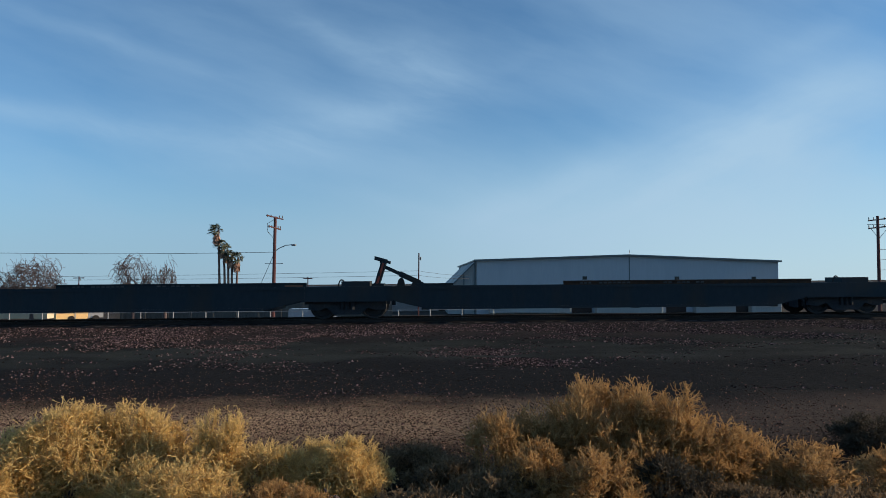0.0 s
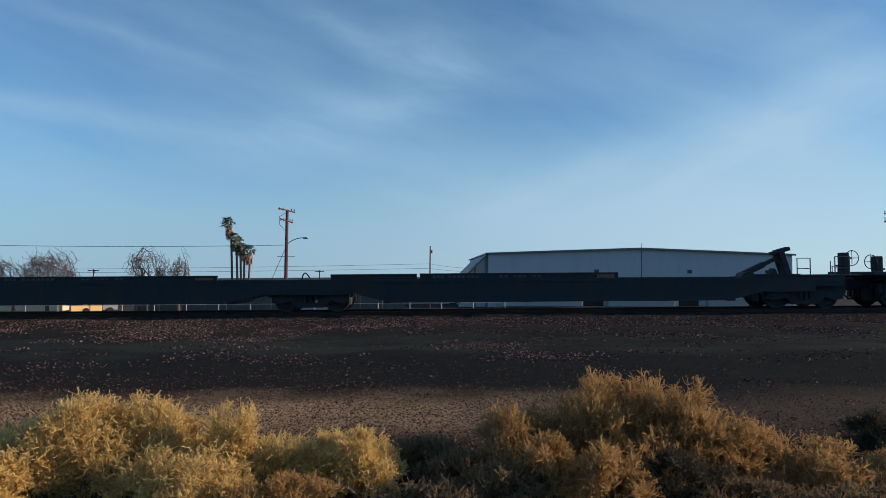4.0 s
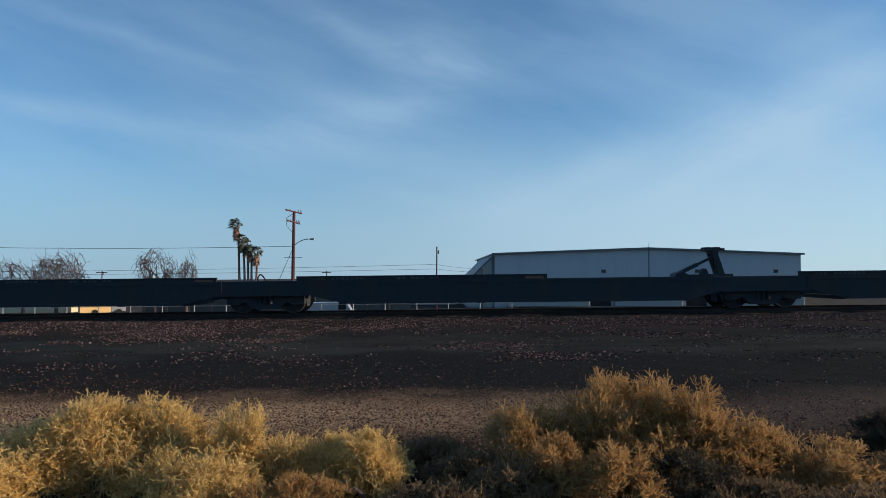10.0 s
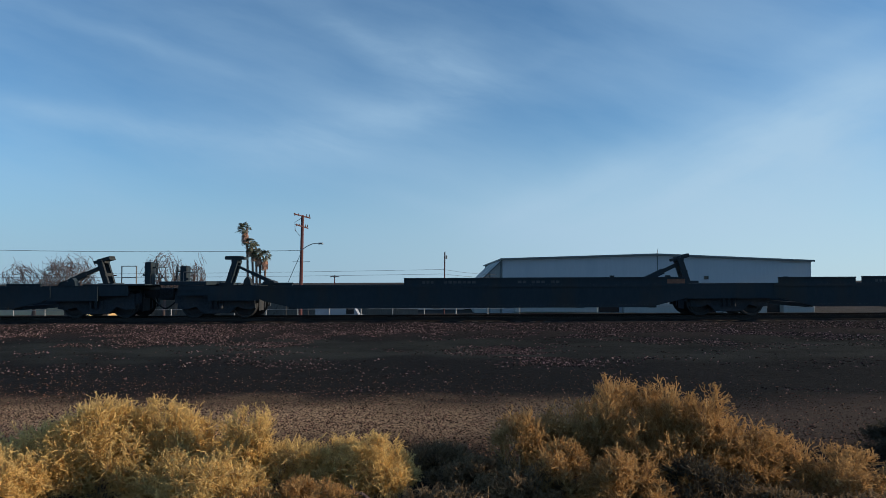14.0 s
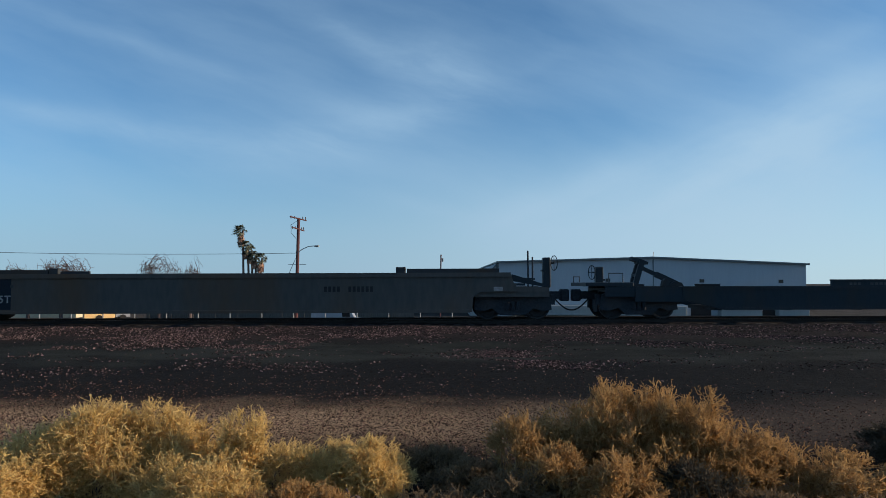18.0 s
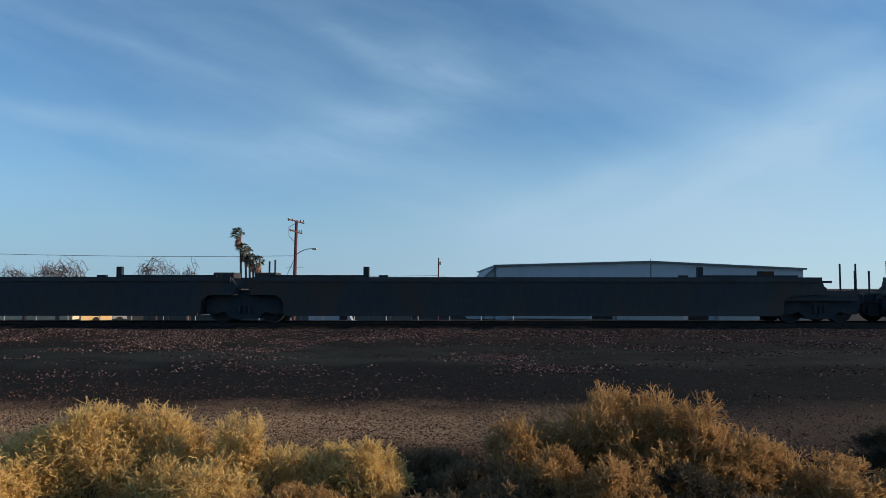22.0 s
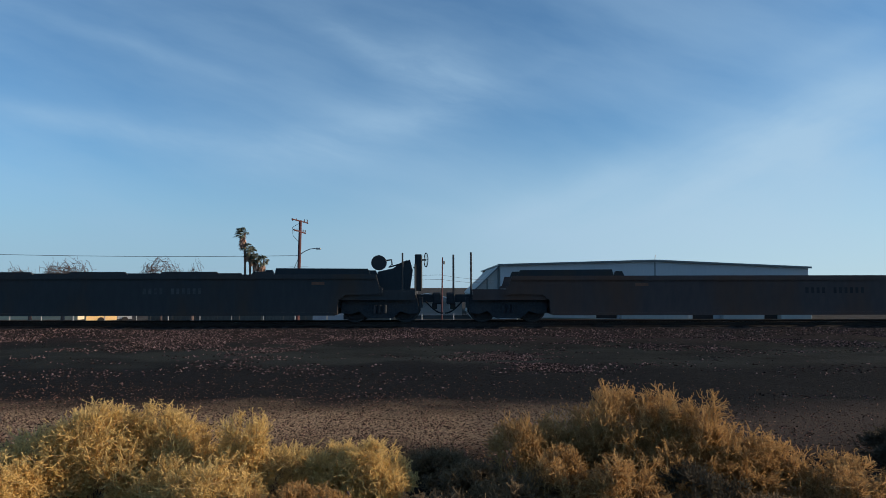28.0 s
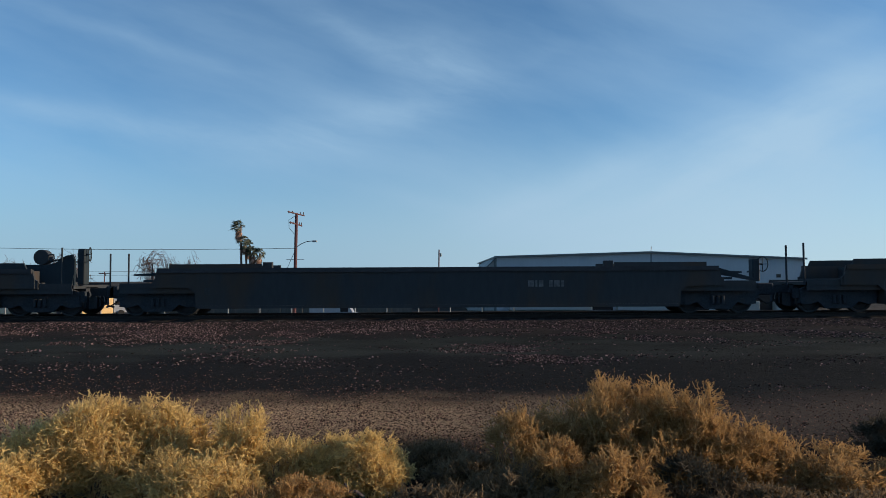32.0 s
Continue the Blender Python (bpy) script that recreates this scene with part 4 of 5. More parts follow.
def pole_body(x, y, z0, z1, r, lean, parent):
    top = x + math.tan(radians(lean)) * (z1 - z0)
    part("post", rod(B(), (x, y, z0), (top, y, z1), r, 10, r * 0.75), "wood_pole", parent)
    return lambda z: x + math.tan(radians(lean)) * (z - z0)


def street_pole():
    p = thing("utility_pole", "reddish wooden utility pole with crossarms and street lamp", "utility pole")
    at = pole_body(-18.12, 84, -3.0, 10.1, 0.24, 1.1, p)
    for z, half, turn in ((9.95, 1.35, 55), (8.65, 1.15, 62)):
        c, s = math.cos(radians(turn)), math.sin(radians(turn))
        x = at(z)
        bm = rod(B(), (x - half * c, 84 - half * s - 0.2, z + 0.2), (x + half * c, 84 + half * s - 0.2, z - 0.12), 0.09, 6)
        arm = part("crossarm", bm, "wood_pole", p)
        for k in (-0.9, -0.45, 0.55, 0.9):
            px, py = x + half * c * k, 84 + half * s * k - 0.2
            part("insulator", rod(B(), (px, py, z), (px, py, z + 0.32), 0.075, 8, 0.05), "insulator", arm)
    x = at(5.9)
    pts = [(x, 83.8, 5.75), (x + 0.7, 83.7, 6.2), (x + 1.4, 83.6, 6.5), (x + 2.3, 83.5, 6.58)]
    bm = B()
    tube(bm, pts, 0.05)
    arm = part("lamp_arm", bm, "galv", p)
    part("lamp_head", box(B(), x + 2.15, x + 2.75, 83.35, 83.65, 6.42, 6.64, 0.05), "galv", arm)
    bm = B()
    loop = [(at(9.6) - 0.1, 83.7, 9.7), (at(9) - 0.85, 83.6, 9.2), (at(8.5) - 0.8, 83.6, 8.2), (at(7.6) - 0.2, 83.7, 7.5)]
    tube(bm, loop, 0.03, 5)
    part("drop_wire", bm, "cable", p)
    part("sign_bar", box(B(), at(4.2) - 1.1, at(4.2) + 1.1, 83.9, 83.95, 4.26, 4.32), "galv", p)
    part("guy_wire", rod(B(), (at(5.6), 84, 5.6), (at(0) - 3.4, 84, -2.4), 0.03, 5), "cable", p)


def right_pole():
    p = thing("utility_pole", "wooden utility pole with two long crossarms", "utility pole")
    at = pole_body(58.2, 84, -3.0, 9.8, 0.22, 0.8, p)
    for z, half in ((9.3, 1.4), (8.3, 1.4)):
        x = at(z)
        arm = part("crossarm", bar(B(), (x - half, 83.75, z - 0.12), (x + half, 83.75, z + 0.18), 0.16, 0.14), "wood_pole", p)
        for k in (-0.95, -0.5, 0.5, 0.95):
            part("insulator", rod(B(), (x + half * k, 83.75, z), (x + half * k, 83.75, z + 0.32), 0.07, 8, 0.05), "insulator", arm)
    bm = B()
    rod(bm, (at(8.2) - 1.1, 83.8, 8.2), (at(7.0), 83.8, 6.9), 0.03, 5), rod(bm, (at(8.2) + 1.1, 83.8, 8.2), (at(7.0), 83.8, 6.9), 0.03, 5)
    for z in (5.5, 4.2, 2.9):
        rod(bm, (at(z), 83.8, z), (at(z) + 1.4, 83.8, z + 0.05), 0.03, 5)
    part("brace", bm, "galv", p)


def small_pole(x, y, z1, label, arm=0.0, box_side=0.0, lean=0.6, r=0.14):
    p = thing("utility_pole", label, "utility pole")
    at = pole_body(x, y, -4.0, z1, r, lean, p)
    if arm:
        part("crossarm", box(B(), at(z1) - arm, at(z1) + arm, y - 0.2, y - 0.08, z1 - 0.45, z1 - 0.25), "wood_pole", p)
    if box_side:
        part("transformer", rod(B(), (at(z1) + box_side * 0.7, y - 0.2, z1 - 0.95), (at(z1) + box_side * 0.7, y - 0.2, z1 - 0.50), 0.12, 10), "roof_metal", p)


def warehouse():
    w = thing("warehouse", "large grey metal warehouse with low gable and dark roof trim", "building", at=(0, 0, 0))
    w.matrix_world = pose(31.1, 100, 2.0, 0, 0.57, 0)
    half, eave, ridge, deep = 22.75, 2.62, 3.42, 46.0
    bm = prism(B(), [(-half, -5.2), (half, -5.2), (half, eave), (0, ridge), (-half, eave)], 0.0, 0.25)
    part("front_wall", bm, "metal_wall", w)
    for s in (-1, 1):
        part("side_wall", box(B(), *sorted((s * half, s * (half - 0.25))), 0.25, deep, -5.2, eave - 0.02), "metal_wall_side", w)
        r = prism(B(), [(0, ridge + 0.02), (s * (half + 0.35), eave + 0.0), (s * (half + 0.35), eave + 0.22), (0, ridge + 0.26)], -0.35, deep)
        roof = part("roof", r, "roof_metal", w)
        part("roof_trim", prism(B(), [(0, ridge + 0.0), (s * (half + 0.38), eave - 0.03), (s * (half + 0.38), eave + 0.25), (0, ridge + 0.29)], -0.42, -0.36), "roof_metal", roof)
    part("back_wall", prism(B(), [(-half, -5.2), (half, -5.2), (half, eave), (0, ridge), (-half, eave)], deep, deep + 0.2), "metal_wall", w)
    part("downpipe", box(B(), 0.04, 0.20, -0.06, 0.0, -5.0, ridge - 0.1), "roof_metal", w)
    part("aerial", rod(B(), (0.1, 0.1, ridge), (0.25, 0.1, ridge + 1.0), 0.04, 6), "galv", w)
    for x in (-6.6, 7.3, 19.0):
        v = part("vent", box(B(), x - 0.36, x + 0.36, -0.05, -0.004, -0.10, 0.44), "roof_metal", w)
        part("vent_grille", box(B(), x - 0.29, x + 0.29, -0.058, -0.05, -0.04, 0.38), "dark_glass", v)
    # a pale loading dock runs along the foot of the front wall, broken by doorways
    for a, b in ((-21.0, -9.0), (-5.2, 4.6), (9.6, 15.6), (18.0, 22.5)):
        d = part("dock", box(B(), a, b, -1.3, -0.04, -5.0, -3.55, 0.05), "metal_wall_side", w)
        part("dock_rail", box(B(), a, b, -1.36, -1.30, -4.1, -4.0), "galv", d)
    for x in (-7.1, 7.1, 16.8):
        part("door", box(B(), x - 1.5, x + 1.5, -0.1, -0.04, -5.0, -2.2), "dark_glass", w)
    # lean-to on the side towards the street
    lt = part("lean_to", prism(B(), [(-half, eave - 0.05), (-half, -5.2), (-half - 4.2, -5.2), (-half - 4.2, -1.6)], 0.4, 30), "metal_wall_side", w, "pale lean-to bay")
    part("lean_to_roof", prism(B(), [(-half, eave + 0.2), (-half, eave - 0.05), (-half - 4.38, -1.75), (-half - 4.38, -1.50)], 0.1, 30), "roof_metal", lt)
    for x, z in ((-half - 0.25, eave - 0.3), (-half - 1.9, 0.65)):
        part("column", box(B(), x - 0.12, x + 0.12, 0.2, 0.4, -5.2, z), "roof_metal", lt)


def boughs(verts, faces, root, tip, r0, r1, crook, rng):
    """Crooked tapering branches from each root to each tip."""
    n = len(root)
    way = unit(tip - root)
    a = unit(np.cross(way, np.array((0.31, 0.52, 0.79))))
    c = np.cross(way, a)
    long = np.linalg.norm(tip - root, axis=1, keepdims=True)
    rows = []
    for t in (0.0, 0.35, 0.7, 1.0):
        mid = root + (tip - root) * t
        if 0 < t < 1:
            mid = mid + rng.normal(size=(n, 3)) * crook * long
        r = r0 + (r1 - r0) * t
        rows += [mid + r * (math.cos(q) * a + math.sin(q) * c) for q in (0.0, 1.57, 3.14, 4.71)]
    block = np.stack(rows, 1)
    first = sum(len(v) for v in verts)
    quad = np.array([(4 * i + k, 4 * i + (k + 1) % 4, 4 * i + 4 + (k + 1) % 4, 4 * i + 4 + k) for i in range(3) for k in range(4)])
    verts.append(block.reshape(-1, 3))
    faces.append((quad[None] + (first + 16 * np.arange(n))[:, None, None]).reshape(-1, 4))


def unit(d):
    return d / np.maximum(np.linalg.norm(d, axis=1, keepdims=True), 1e-6)


def bare_tree(x, y, z, height, wide, seed, stems, label, upswept=1.2, lean=0.0):
    """A leafless tree: boughs fork four times and end on a domed, uneven crown."""
    rng = np.random.default_rng(seed)
    t = thing("tree", label, "tree", "bare trees along the street", at=(x, y, z))
    fork = height * 0.20
    verts, faces = [], []
    k = np.arange(stems) + 0.5
    e = np.arcsin(np.clip(k / stems, 0.08, 0.97))
    a = k * 2.39996 + rng.uniform(0, 6.28)
    ray = np.stack([np.cos(a) * np.cos(e), np.sin(a) * np.cos(e), np.sin(e)], 1)
    far = rng.uniform(0.88, 1.06, stems)
    node = np.zeros((stems, 3)) + np.array((0, 0, fork))
    for kids, s, spread, r0, r1 in ((1, 0.42, 0.0, 0.16, 0.10), (3, 0.64, 0.30, 0.085, 0.06), (2, 0.82, 0.24, 0.055, 0.04), (3, 0.97, 0.26, 0.036, 0.026), (3, 1.05, 0.28, 0.025, 0.018)):
        root = np.repeat(node, kids, 0)
        ray, far = np.repeat(ray, kids, 0), np.repeat(far, kids)
        m = len(ray)
        if spread:
            ray = unit(ray + rng.normal(size=(m, 3)) * spread)
            ray[:, 2] = np.abs(ray[:, 2])
            far = far * rng.uniform(0.88, 1.06, m)
        q = s * rng.uniform(0.92, 1.04, m)
        up = fork + (height - fork) * np.minimum(far, 1.05) * (0.30 + 0.70 * ray[:, 2]) * q ** 0.9 * 0.93
        node = np.column_stack([ray[:, 0] * far * wide * q ** upswept + lean * (up / height) ** 2, ray[:, 1] * far * wide * 0.7 * q ** upswept, up])
        boughs(verts, faces, root, node, r0, r1, 0.065, rng)
    me = bpy.data.meshes.new("crown")
    me.from_pydata(np.concatenate(verts).tolist(), [], np.concatenate(faces).tolist())
    meshed("bare_crown", me, "bark", t)
    part("trunk", rod(B(), (0, 0, -0.4), (0, 0, fork + 0.1), 0.30, 10, 0.19), "bark", t)


def palm(x, y, z0, z1, lean, crown, seed, label):
    rng = np.random.default_rng(seed)
    t = thing("palm_tree", label, "palm tree", "row of fan palms", at=(x, y, z0))
    h = z1 - z0
    bm = B()
    path = [Vector((lean * (i / 12) ** 1.6, 0, h * i / 12)) for i in range(13)]
    for i, (a, b) in enumerate(zip(path, path[1:])):
        rod(bm, a, b, 0.22 - 0.005 * i, 9, 0.215 - 0.005 * i)
    part("trunk", bm, "palm_trunk", t)
    top = np.array(path[-1])

    def fan(verts, faces, base, d, stalk, blade, droop):
        """One frond: a stalk and a fan of split blades, blown towards -x."""
        d = d / np.linalg.norm(d)
        tip = base + d * stalk + np.array((-0.25 * stalk, 0, -droop * 0.3))
        side = np.cross(d, (0, 0, 1.0))
        side /= max(np.linalg.norm(side), 1e-3)
        n = len(verts)
        verts += [tuple(base + side * 0.03), tuple(base - side * 0.03), tuple(tip)]
        faces.append((n, n + 1, n + 2))
        for k in range(9):
            a = radians(-75 + 150 * k / 8 + rng.uniform(-5, 5))
            e = d * math.cos(a) + side * math.sin(a)
            end = tip + e * blade * rng.uniform(0.8, 1.15) + np.array((-0.45, 0, -droop)) * blade * rng.uniform(0.6, 1.1)
            mid = tip + e * blade * 0.5 + np.array((-0.08, 0, -droop * 0.15)) * blade
            cross = np.cross(e, (0.2, 0.4, 0.9))
            cross *= 0.07 / np.linalg.norm(cross)
            n = len(verts)
            verts += [tuple(tip), tuple(mid + cross), tuple(end), tuple(mid - cross)]
            faces.append((n, n + 1, n + 2, n + 3))

    for name, count, mat in (("crown", 28, "palm_leaf"), ("dead_skirt", 46, "palm_skirt")):
        verts, faces = [], []
        for i in range(count):
            a = rng.uniform(0, 2 * math.pi)
            if name == "crown":
                e = radians(rng.uniform(-25, 80))
                base = top + np.array((0, 0, rng.uniform(-0.2, 0.2)))
                d = np.array((math.cos(a) * math.cos(e) - 0.25, math.sin(a) * math.cos(e), math.sin(e)))
                fan(verts, faces, base, d, crown * 0.5, crown * 0.62, 0.5)
            else:
                e = radians(rng.uniform(-80, -45))
                base = top - np.array((0, 0, rng.uniform(0.2, crown * 0.9)))
                d = np.array((math.cos(a) * math.cos(e), math.sin(a) * math.cos(e), math.sin(e)))
                fan(verts, faces, base, d, crown * 0.28, crown * 0.42, 0.9)
        me = bpy.data.meshes.new(name)
        me.from_pydata(verts, [], faces)
        meshed(name, me, mat, t)


def parked_van(x, y, z, length, height, paint, label):
    c = thing("van", label, "van", at=(x, y, z))
    l = length / 2
    out = [(-l, 0.3), (l, 0.3), (l, 0.95), (l - 0.5, 1.05), (l - 1.0, height), (-l + 0.1, height), (-l, height - 0.2)]
    part("body", prism(B(), out, -0.9, 0.9), paint, c)
    part("side_window", box(B(), l - 1.9, l - 1.0, -0.92, -0.90, 0.55 * height + 0.05, height - 0.14), "dark_glass", c)
    for wx in (-l + 0.85, l - 0.9):
        for wy in (-0.93, 0.73):
            w = part("wheel", rod(B(), (wx, wy, 0.32), (wx, wy + 0.2, 0.32), 0.33, 16), "tyre", c)
            part("rim", rod(B(), (wx, wy - 0.01, 0.32), (wx, wy + 0.05, 0.32), 0.19, 12), "galv", w)


def box_truck(x, y, z):
    c = thing("truck", "bright yellow box truck in low sun", "truck", at=(x, y, z), turn=32)
    part("cargo_box", box(B(), -2.9, 0.8, -1.2, 1.2, 0.38, 2.9, 0.05), "yellow_paint", c)
    part("cab", prism(B(), [(0.9, 0.5), (2.7, 0.5), (2.7, 1.3), (2.3, 1.5), (1.9, 2.3), (0.9, 2.3)], -1.05, 1.05), "car_white", c)
    part("cab_window", box(B(), 1.1, 1.8, -1.07, -1.05, 1.5, 2.1), "dark_glass", c)
    part("chassis", box(B(), -1.7, 2.6, -0.9, 0.9, 0.45, 0.79), "truck_steel", c)
    for wx in (-1.1, 1.8):
        for wy in (-1.27, 1.02):
            part("wheel", rod(B(), (wx, wy, 0.42), (wx, wy + 0.25, 0.42), 0.42, 16), "tyre", c)


def house(x, y, z, w, d, h, mat, label, pitch=1.4, turn=0.0):
    b = thing("house", label, "house", at=(x, y, z), turn=turn)
    walls = part("wall", box(B(), -w / 2, w / 2, 0, d, 0, h), mat, b)
    part("roof", prism(B(), [(-w / 2 - 0.4, h), (w / 2 + 0.4, h), (w / 2 + 0.4, h + 0.12), (0, h + pitch), (-w / 2 - 0.4, h + 0.12)], -0.4, d + 0.4), "tin_roof", b)
    for k in range(int(w // 3)):
        cx = -w / 2 + 1.5 + 3 * k
        win = part("window", box(B(), cx - 0.55, cx + 0.55, -0.05, -0.01, 0.95, 2.1), "white_wall", walls)
        part("pane", box(B(), cx - 0.46, cx + 0.46, -0.07, -0.052, 1.03, 2.02), "dark_glass", win)


def garden_wall():
    """A long weathered wall with piers along the back of the street."""
    w = thing("garden_wall", "long weathered grey block wall in shade", "wall")
    for i in range(12):
        x = -42.5 + 3.2 * i
        part("wall_bay", box(B(), x + 0.2, x + 3.2, 98.0, 98.2, -3.1, 0.1), "block_wall", w)
        part("pier", box(B(), x - 0.2, x + 0.2, 97.92, 98.28, -3.1, 0.22, 0.02), "block_wall", w)


def street_fence():
    f = thing("fence", "long chain-link fence with pale metal posts", "fence")
    post = None
    for i in range(24):
        x = -60 + 2.9 * i
        y = 62
        me = post.data if post else None
        if not post:
            post = part("post", rod(B(), (0, 0, 0), (0, 0, 2.42), 0.05, 8), "fence_post", f)
            ob = post
        else:
            ob = new("post", me)
            ob.parent = f
        ob.location = (x, y, -3.02)
    for z in (-0.65, -1.6):
        part("fence_rail", rod(B(), (-60, 62, z), (6.7, 62, z), 0.02, 6), "fence_post", f)


def beyond():
    street_pole()
    right_pole()
    small_pole(-0.3, 90, 5.7, "slim wooden service pole with a small can", 0.0, 0.30, 0.9, 0.11)
    small_pole(-24.8, 150, 3.1, "far wooden pole with short crossarm", 1.0)
    small_pole(-74.4, 150, 3.6, "far wooden pole with crossarm and transformer", 1.2, 0.5)
    strand("power_line", [(-140, 84, 6.6), (-62, 84, 6.1), (-17.9, 84, 5.7)], 0.028, "overhead service wire along the street", "wires", 0.25)
    strand("power_line", [(-150, 92, 2.7), (-60, 91, 2.55), (-0.3, 90, 2.75), (7.5, 100, 2.3)], 0.018, "low telephone wire along the street", "wires", 0.15)
    strand("power_line", [(-150, 92, 3.1), (-60, 91, 3.0), (-0.3, 90, 3.35), (7.5, 100, 2.7)], 0.018, "low telephone wire along the street", "wires", 0.15)
    strand("power_line", [(57, 84, 8.7), (140, 84, 9.2)], 0.03, "overhead wire running off from the pole", "wires", 0.4)
    warehouse()
    bare_tree(-53.4, 95, -2.9, 9.5, 4.4, 3, 9, "leafless spreading street tree")
    bare_tree(-58.6, 96, -2.9, 8.3, 3.6, 8, 6, "leafless leaning street tree", 1.1, -2.2)
    bare_tree(-39.6, 95, -2.9, 9.4, 3.2, 21, 6, "leafless young tree with upswept twigs", 1.5)
    bare_tree(-35.3, 95, -2.9, 8.9, 1.8, 33, 4, "slender leafless young tree with upswept twigs", 1.6)
    for x, z1, lean, s, crown in ((-33.7, 10.9, -0.3, 1, 1.4), (-32.8, 8.4, -0.3, 2, 1.3), (-32.2, 7.5, -0.2, 3, 1.25), (-31.7, 6.6, 0.0, 5, 1.2), (-31.0, 6.2, 0.35, 4, 1.35)):
        palm(x, 115, -3.0, z1, lean, crown, s, "tall wind-blown fan palm with dead brown skirt")
    street_fence()
    box_truck(-45.4, 92, -3.03)
    parked_van(-12.2, 78, -3.0, 5.4, 1.95, "car_white", "white delivery van parked by the fence")
    garden_wall()
    house(-62, 100, -3.1, 16, 9, 3.0, "cream_wall", "low cream stucco house with tin roof")
    house(-28, 122, -3.0, 14, 9, 2.6, "white_wall", "low whitewashed shed with tin roof")
    house(-3, 112, -3.0, 12, 8, 2.2, "tin_roof", "low weathered metal shed")


beyond()


# ---- the brush ----
def brush_material(name, tip, stem, glow):
    m = bpy.data.materials.new(name)
    m.use_nodes = True
    tree = m.node_tree
    nodes = tree.nodes
    shader = nodes["Principled BSDF"]
    rnd = nodes.new("ShaderNodeNewGeometry").outputs["Random Per Island"]
    mix = nodes.new("ShaderNodeMix")
    mix.data_type = "RGBA"
    link(tree, rnd, mix.inputs[0])
    mix.inputs[6].default_value, mix.inputs[7].default_value = (*stem, 1), (*tip, 1)
    link(tree, mix.outputs[2], shader.inputs["Base Color"])
    shader.inputs["Roughness"].default_value = 0.85
    shader.inputs["Specular IOR Level"].default_value = 0.15
    thin = nodes.new("ShaderNodeBsdfTranslucent")
    link(tree, mix.outputs[2], thin.inputs[0])
    both = nodes.new("ShaderNodeMixShader")
    both.inputs[0].default_value = glow
    link(tree, shader.outputs[0], both.inputs[1]), link(tree, thin.outputs[0], both.inputs[2])
    link(tree, both.outputs[0], nodes["Material Output"].inputs[0])
    return m


M["gold_twig"] = brush_material("gold_twig", (0.80, 0.60, 0.255), (0.50, 0.365, 0.155), 0.5)
M["rust_twig"] = brush_material("rust_twig", (0.52, 0.335, 0.145), (0.28, 0.175, 0.080), 0.5)
# the next two tones are darkened: shade put into the twig colour
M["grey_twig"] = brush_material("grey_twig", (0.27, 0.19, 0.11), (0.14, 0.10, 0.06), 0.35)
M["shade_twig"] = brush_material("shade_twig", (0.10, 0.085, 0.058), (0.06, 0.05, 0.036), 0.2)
M["stem_twig"] = brush_material("stem_twig", (0.70, 0.50, 0.24), (0.42, 0.29, 0.14), 0.35)
M["wood_stem"] = material("wood_stem", (0.09, 0.065, 0.045), 0.95, grain=20, stain=3, bump=0.2)


def strands(points, width, rng):
    """Thin tapering ribbons along rows of points (n, k, 3), as vertex and face arrays."""
    n, k, _ = points.shape
    side = np.cross(points[:, -1] - points[:, 0], rng.normal(size=(n, 3)))
    side /= np.maximum(np.linalg.norm(side, axis=1, keepdims=True), 1e-6)
    w = width * rng.uniform(0.7, 1.3, n) * 0.5
    verts = []
    for i in range(k):
        half = (side * (w * (1 - 0.5 * i / (k - 1)))[:, None])
        verts += [points[:, i] - half, points[:, i] + half]
    v = np.stack(verts, 1).reshape(-1, 3)
    quad = np.array([(2 * i, 2 * i + 1, 2 * i + 3, 2 * i + 2) for i in range(k - 1)])
    f = (quad[None] + (np.arange(n) * 2 * k)[:, None, None]).reshape(-1, 4)
    return v, f


def woven(name, pieces, mat, parent):
    vs, fs, off = [], [], 0
    for v, f in pieces:
        vs.append(v), fs.append(f + off)
        off += len(v)
    v, f = np.concatenate(vs), np.concatenate(fs)
    me = bpy.data.meshes.new(name)
    me.vertices.add(len(v))
    me.vertices.foreach_set("co", v.astype(np.float32).ravel())
    me.loops.add(f.size)
    me.loops.foreach_set("vertex_index", f.astype(np.int32).ravel())
    me.polygons.add(len(f))
    me.polygons.foreach_set("loop_start", np.arange(0, f.size, 4, dtype=np.int32))
    me.update(calc_edges=True)
    return meshed(name, me, mat, parent)


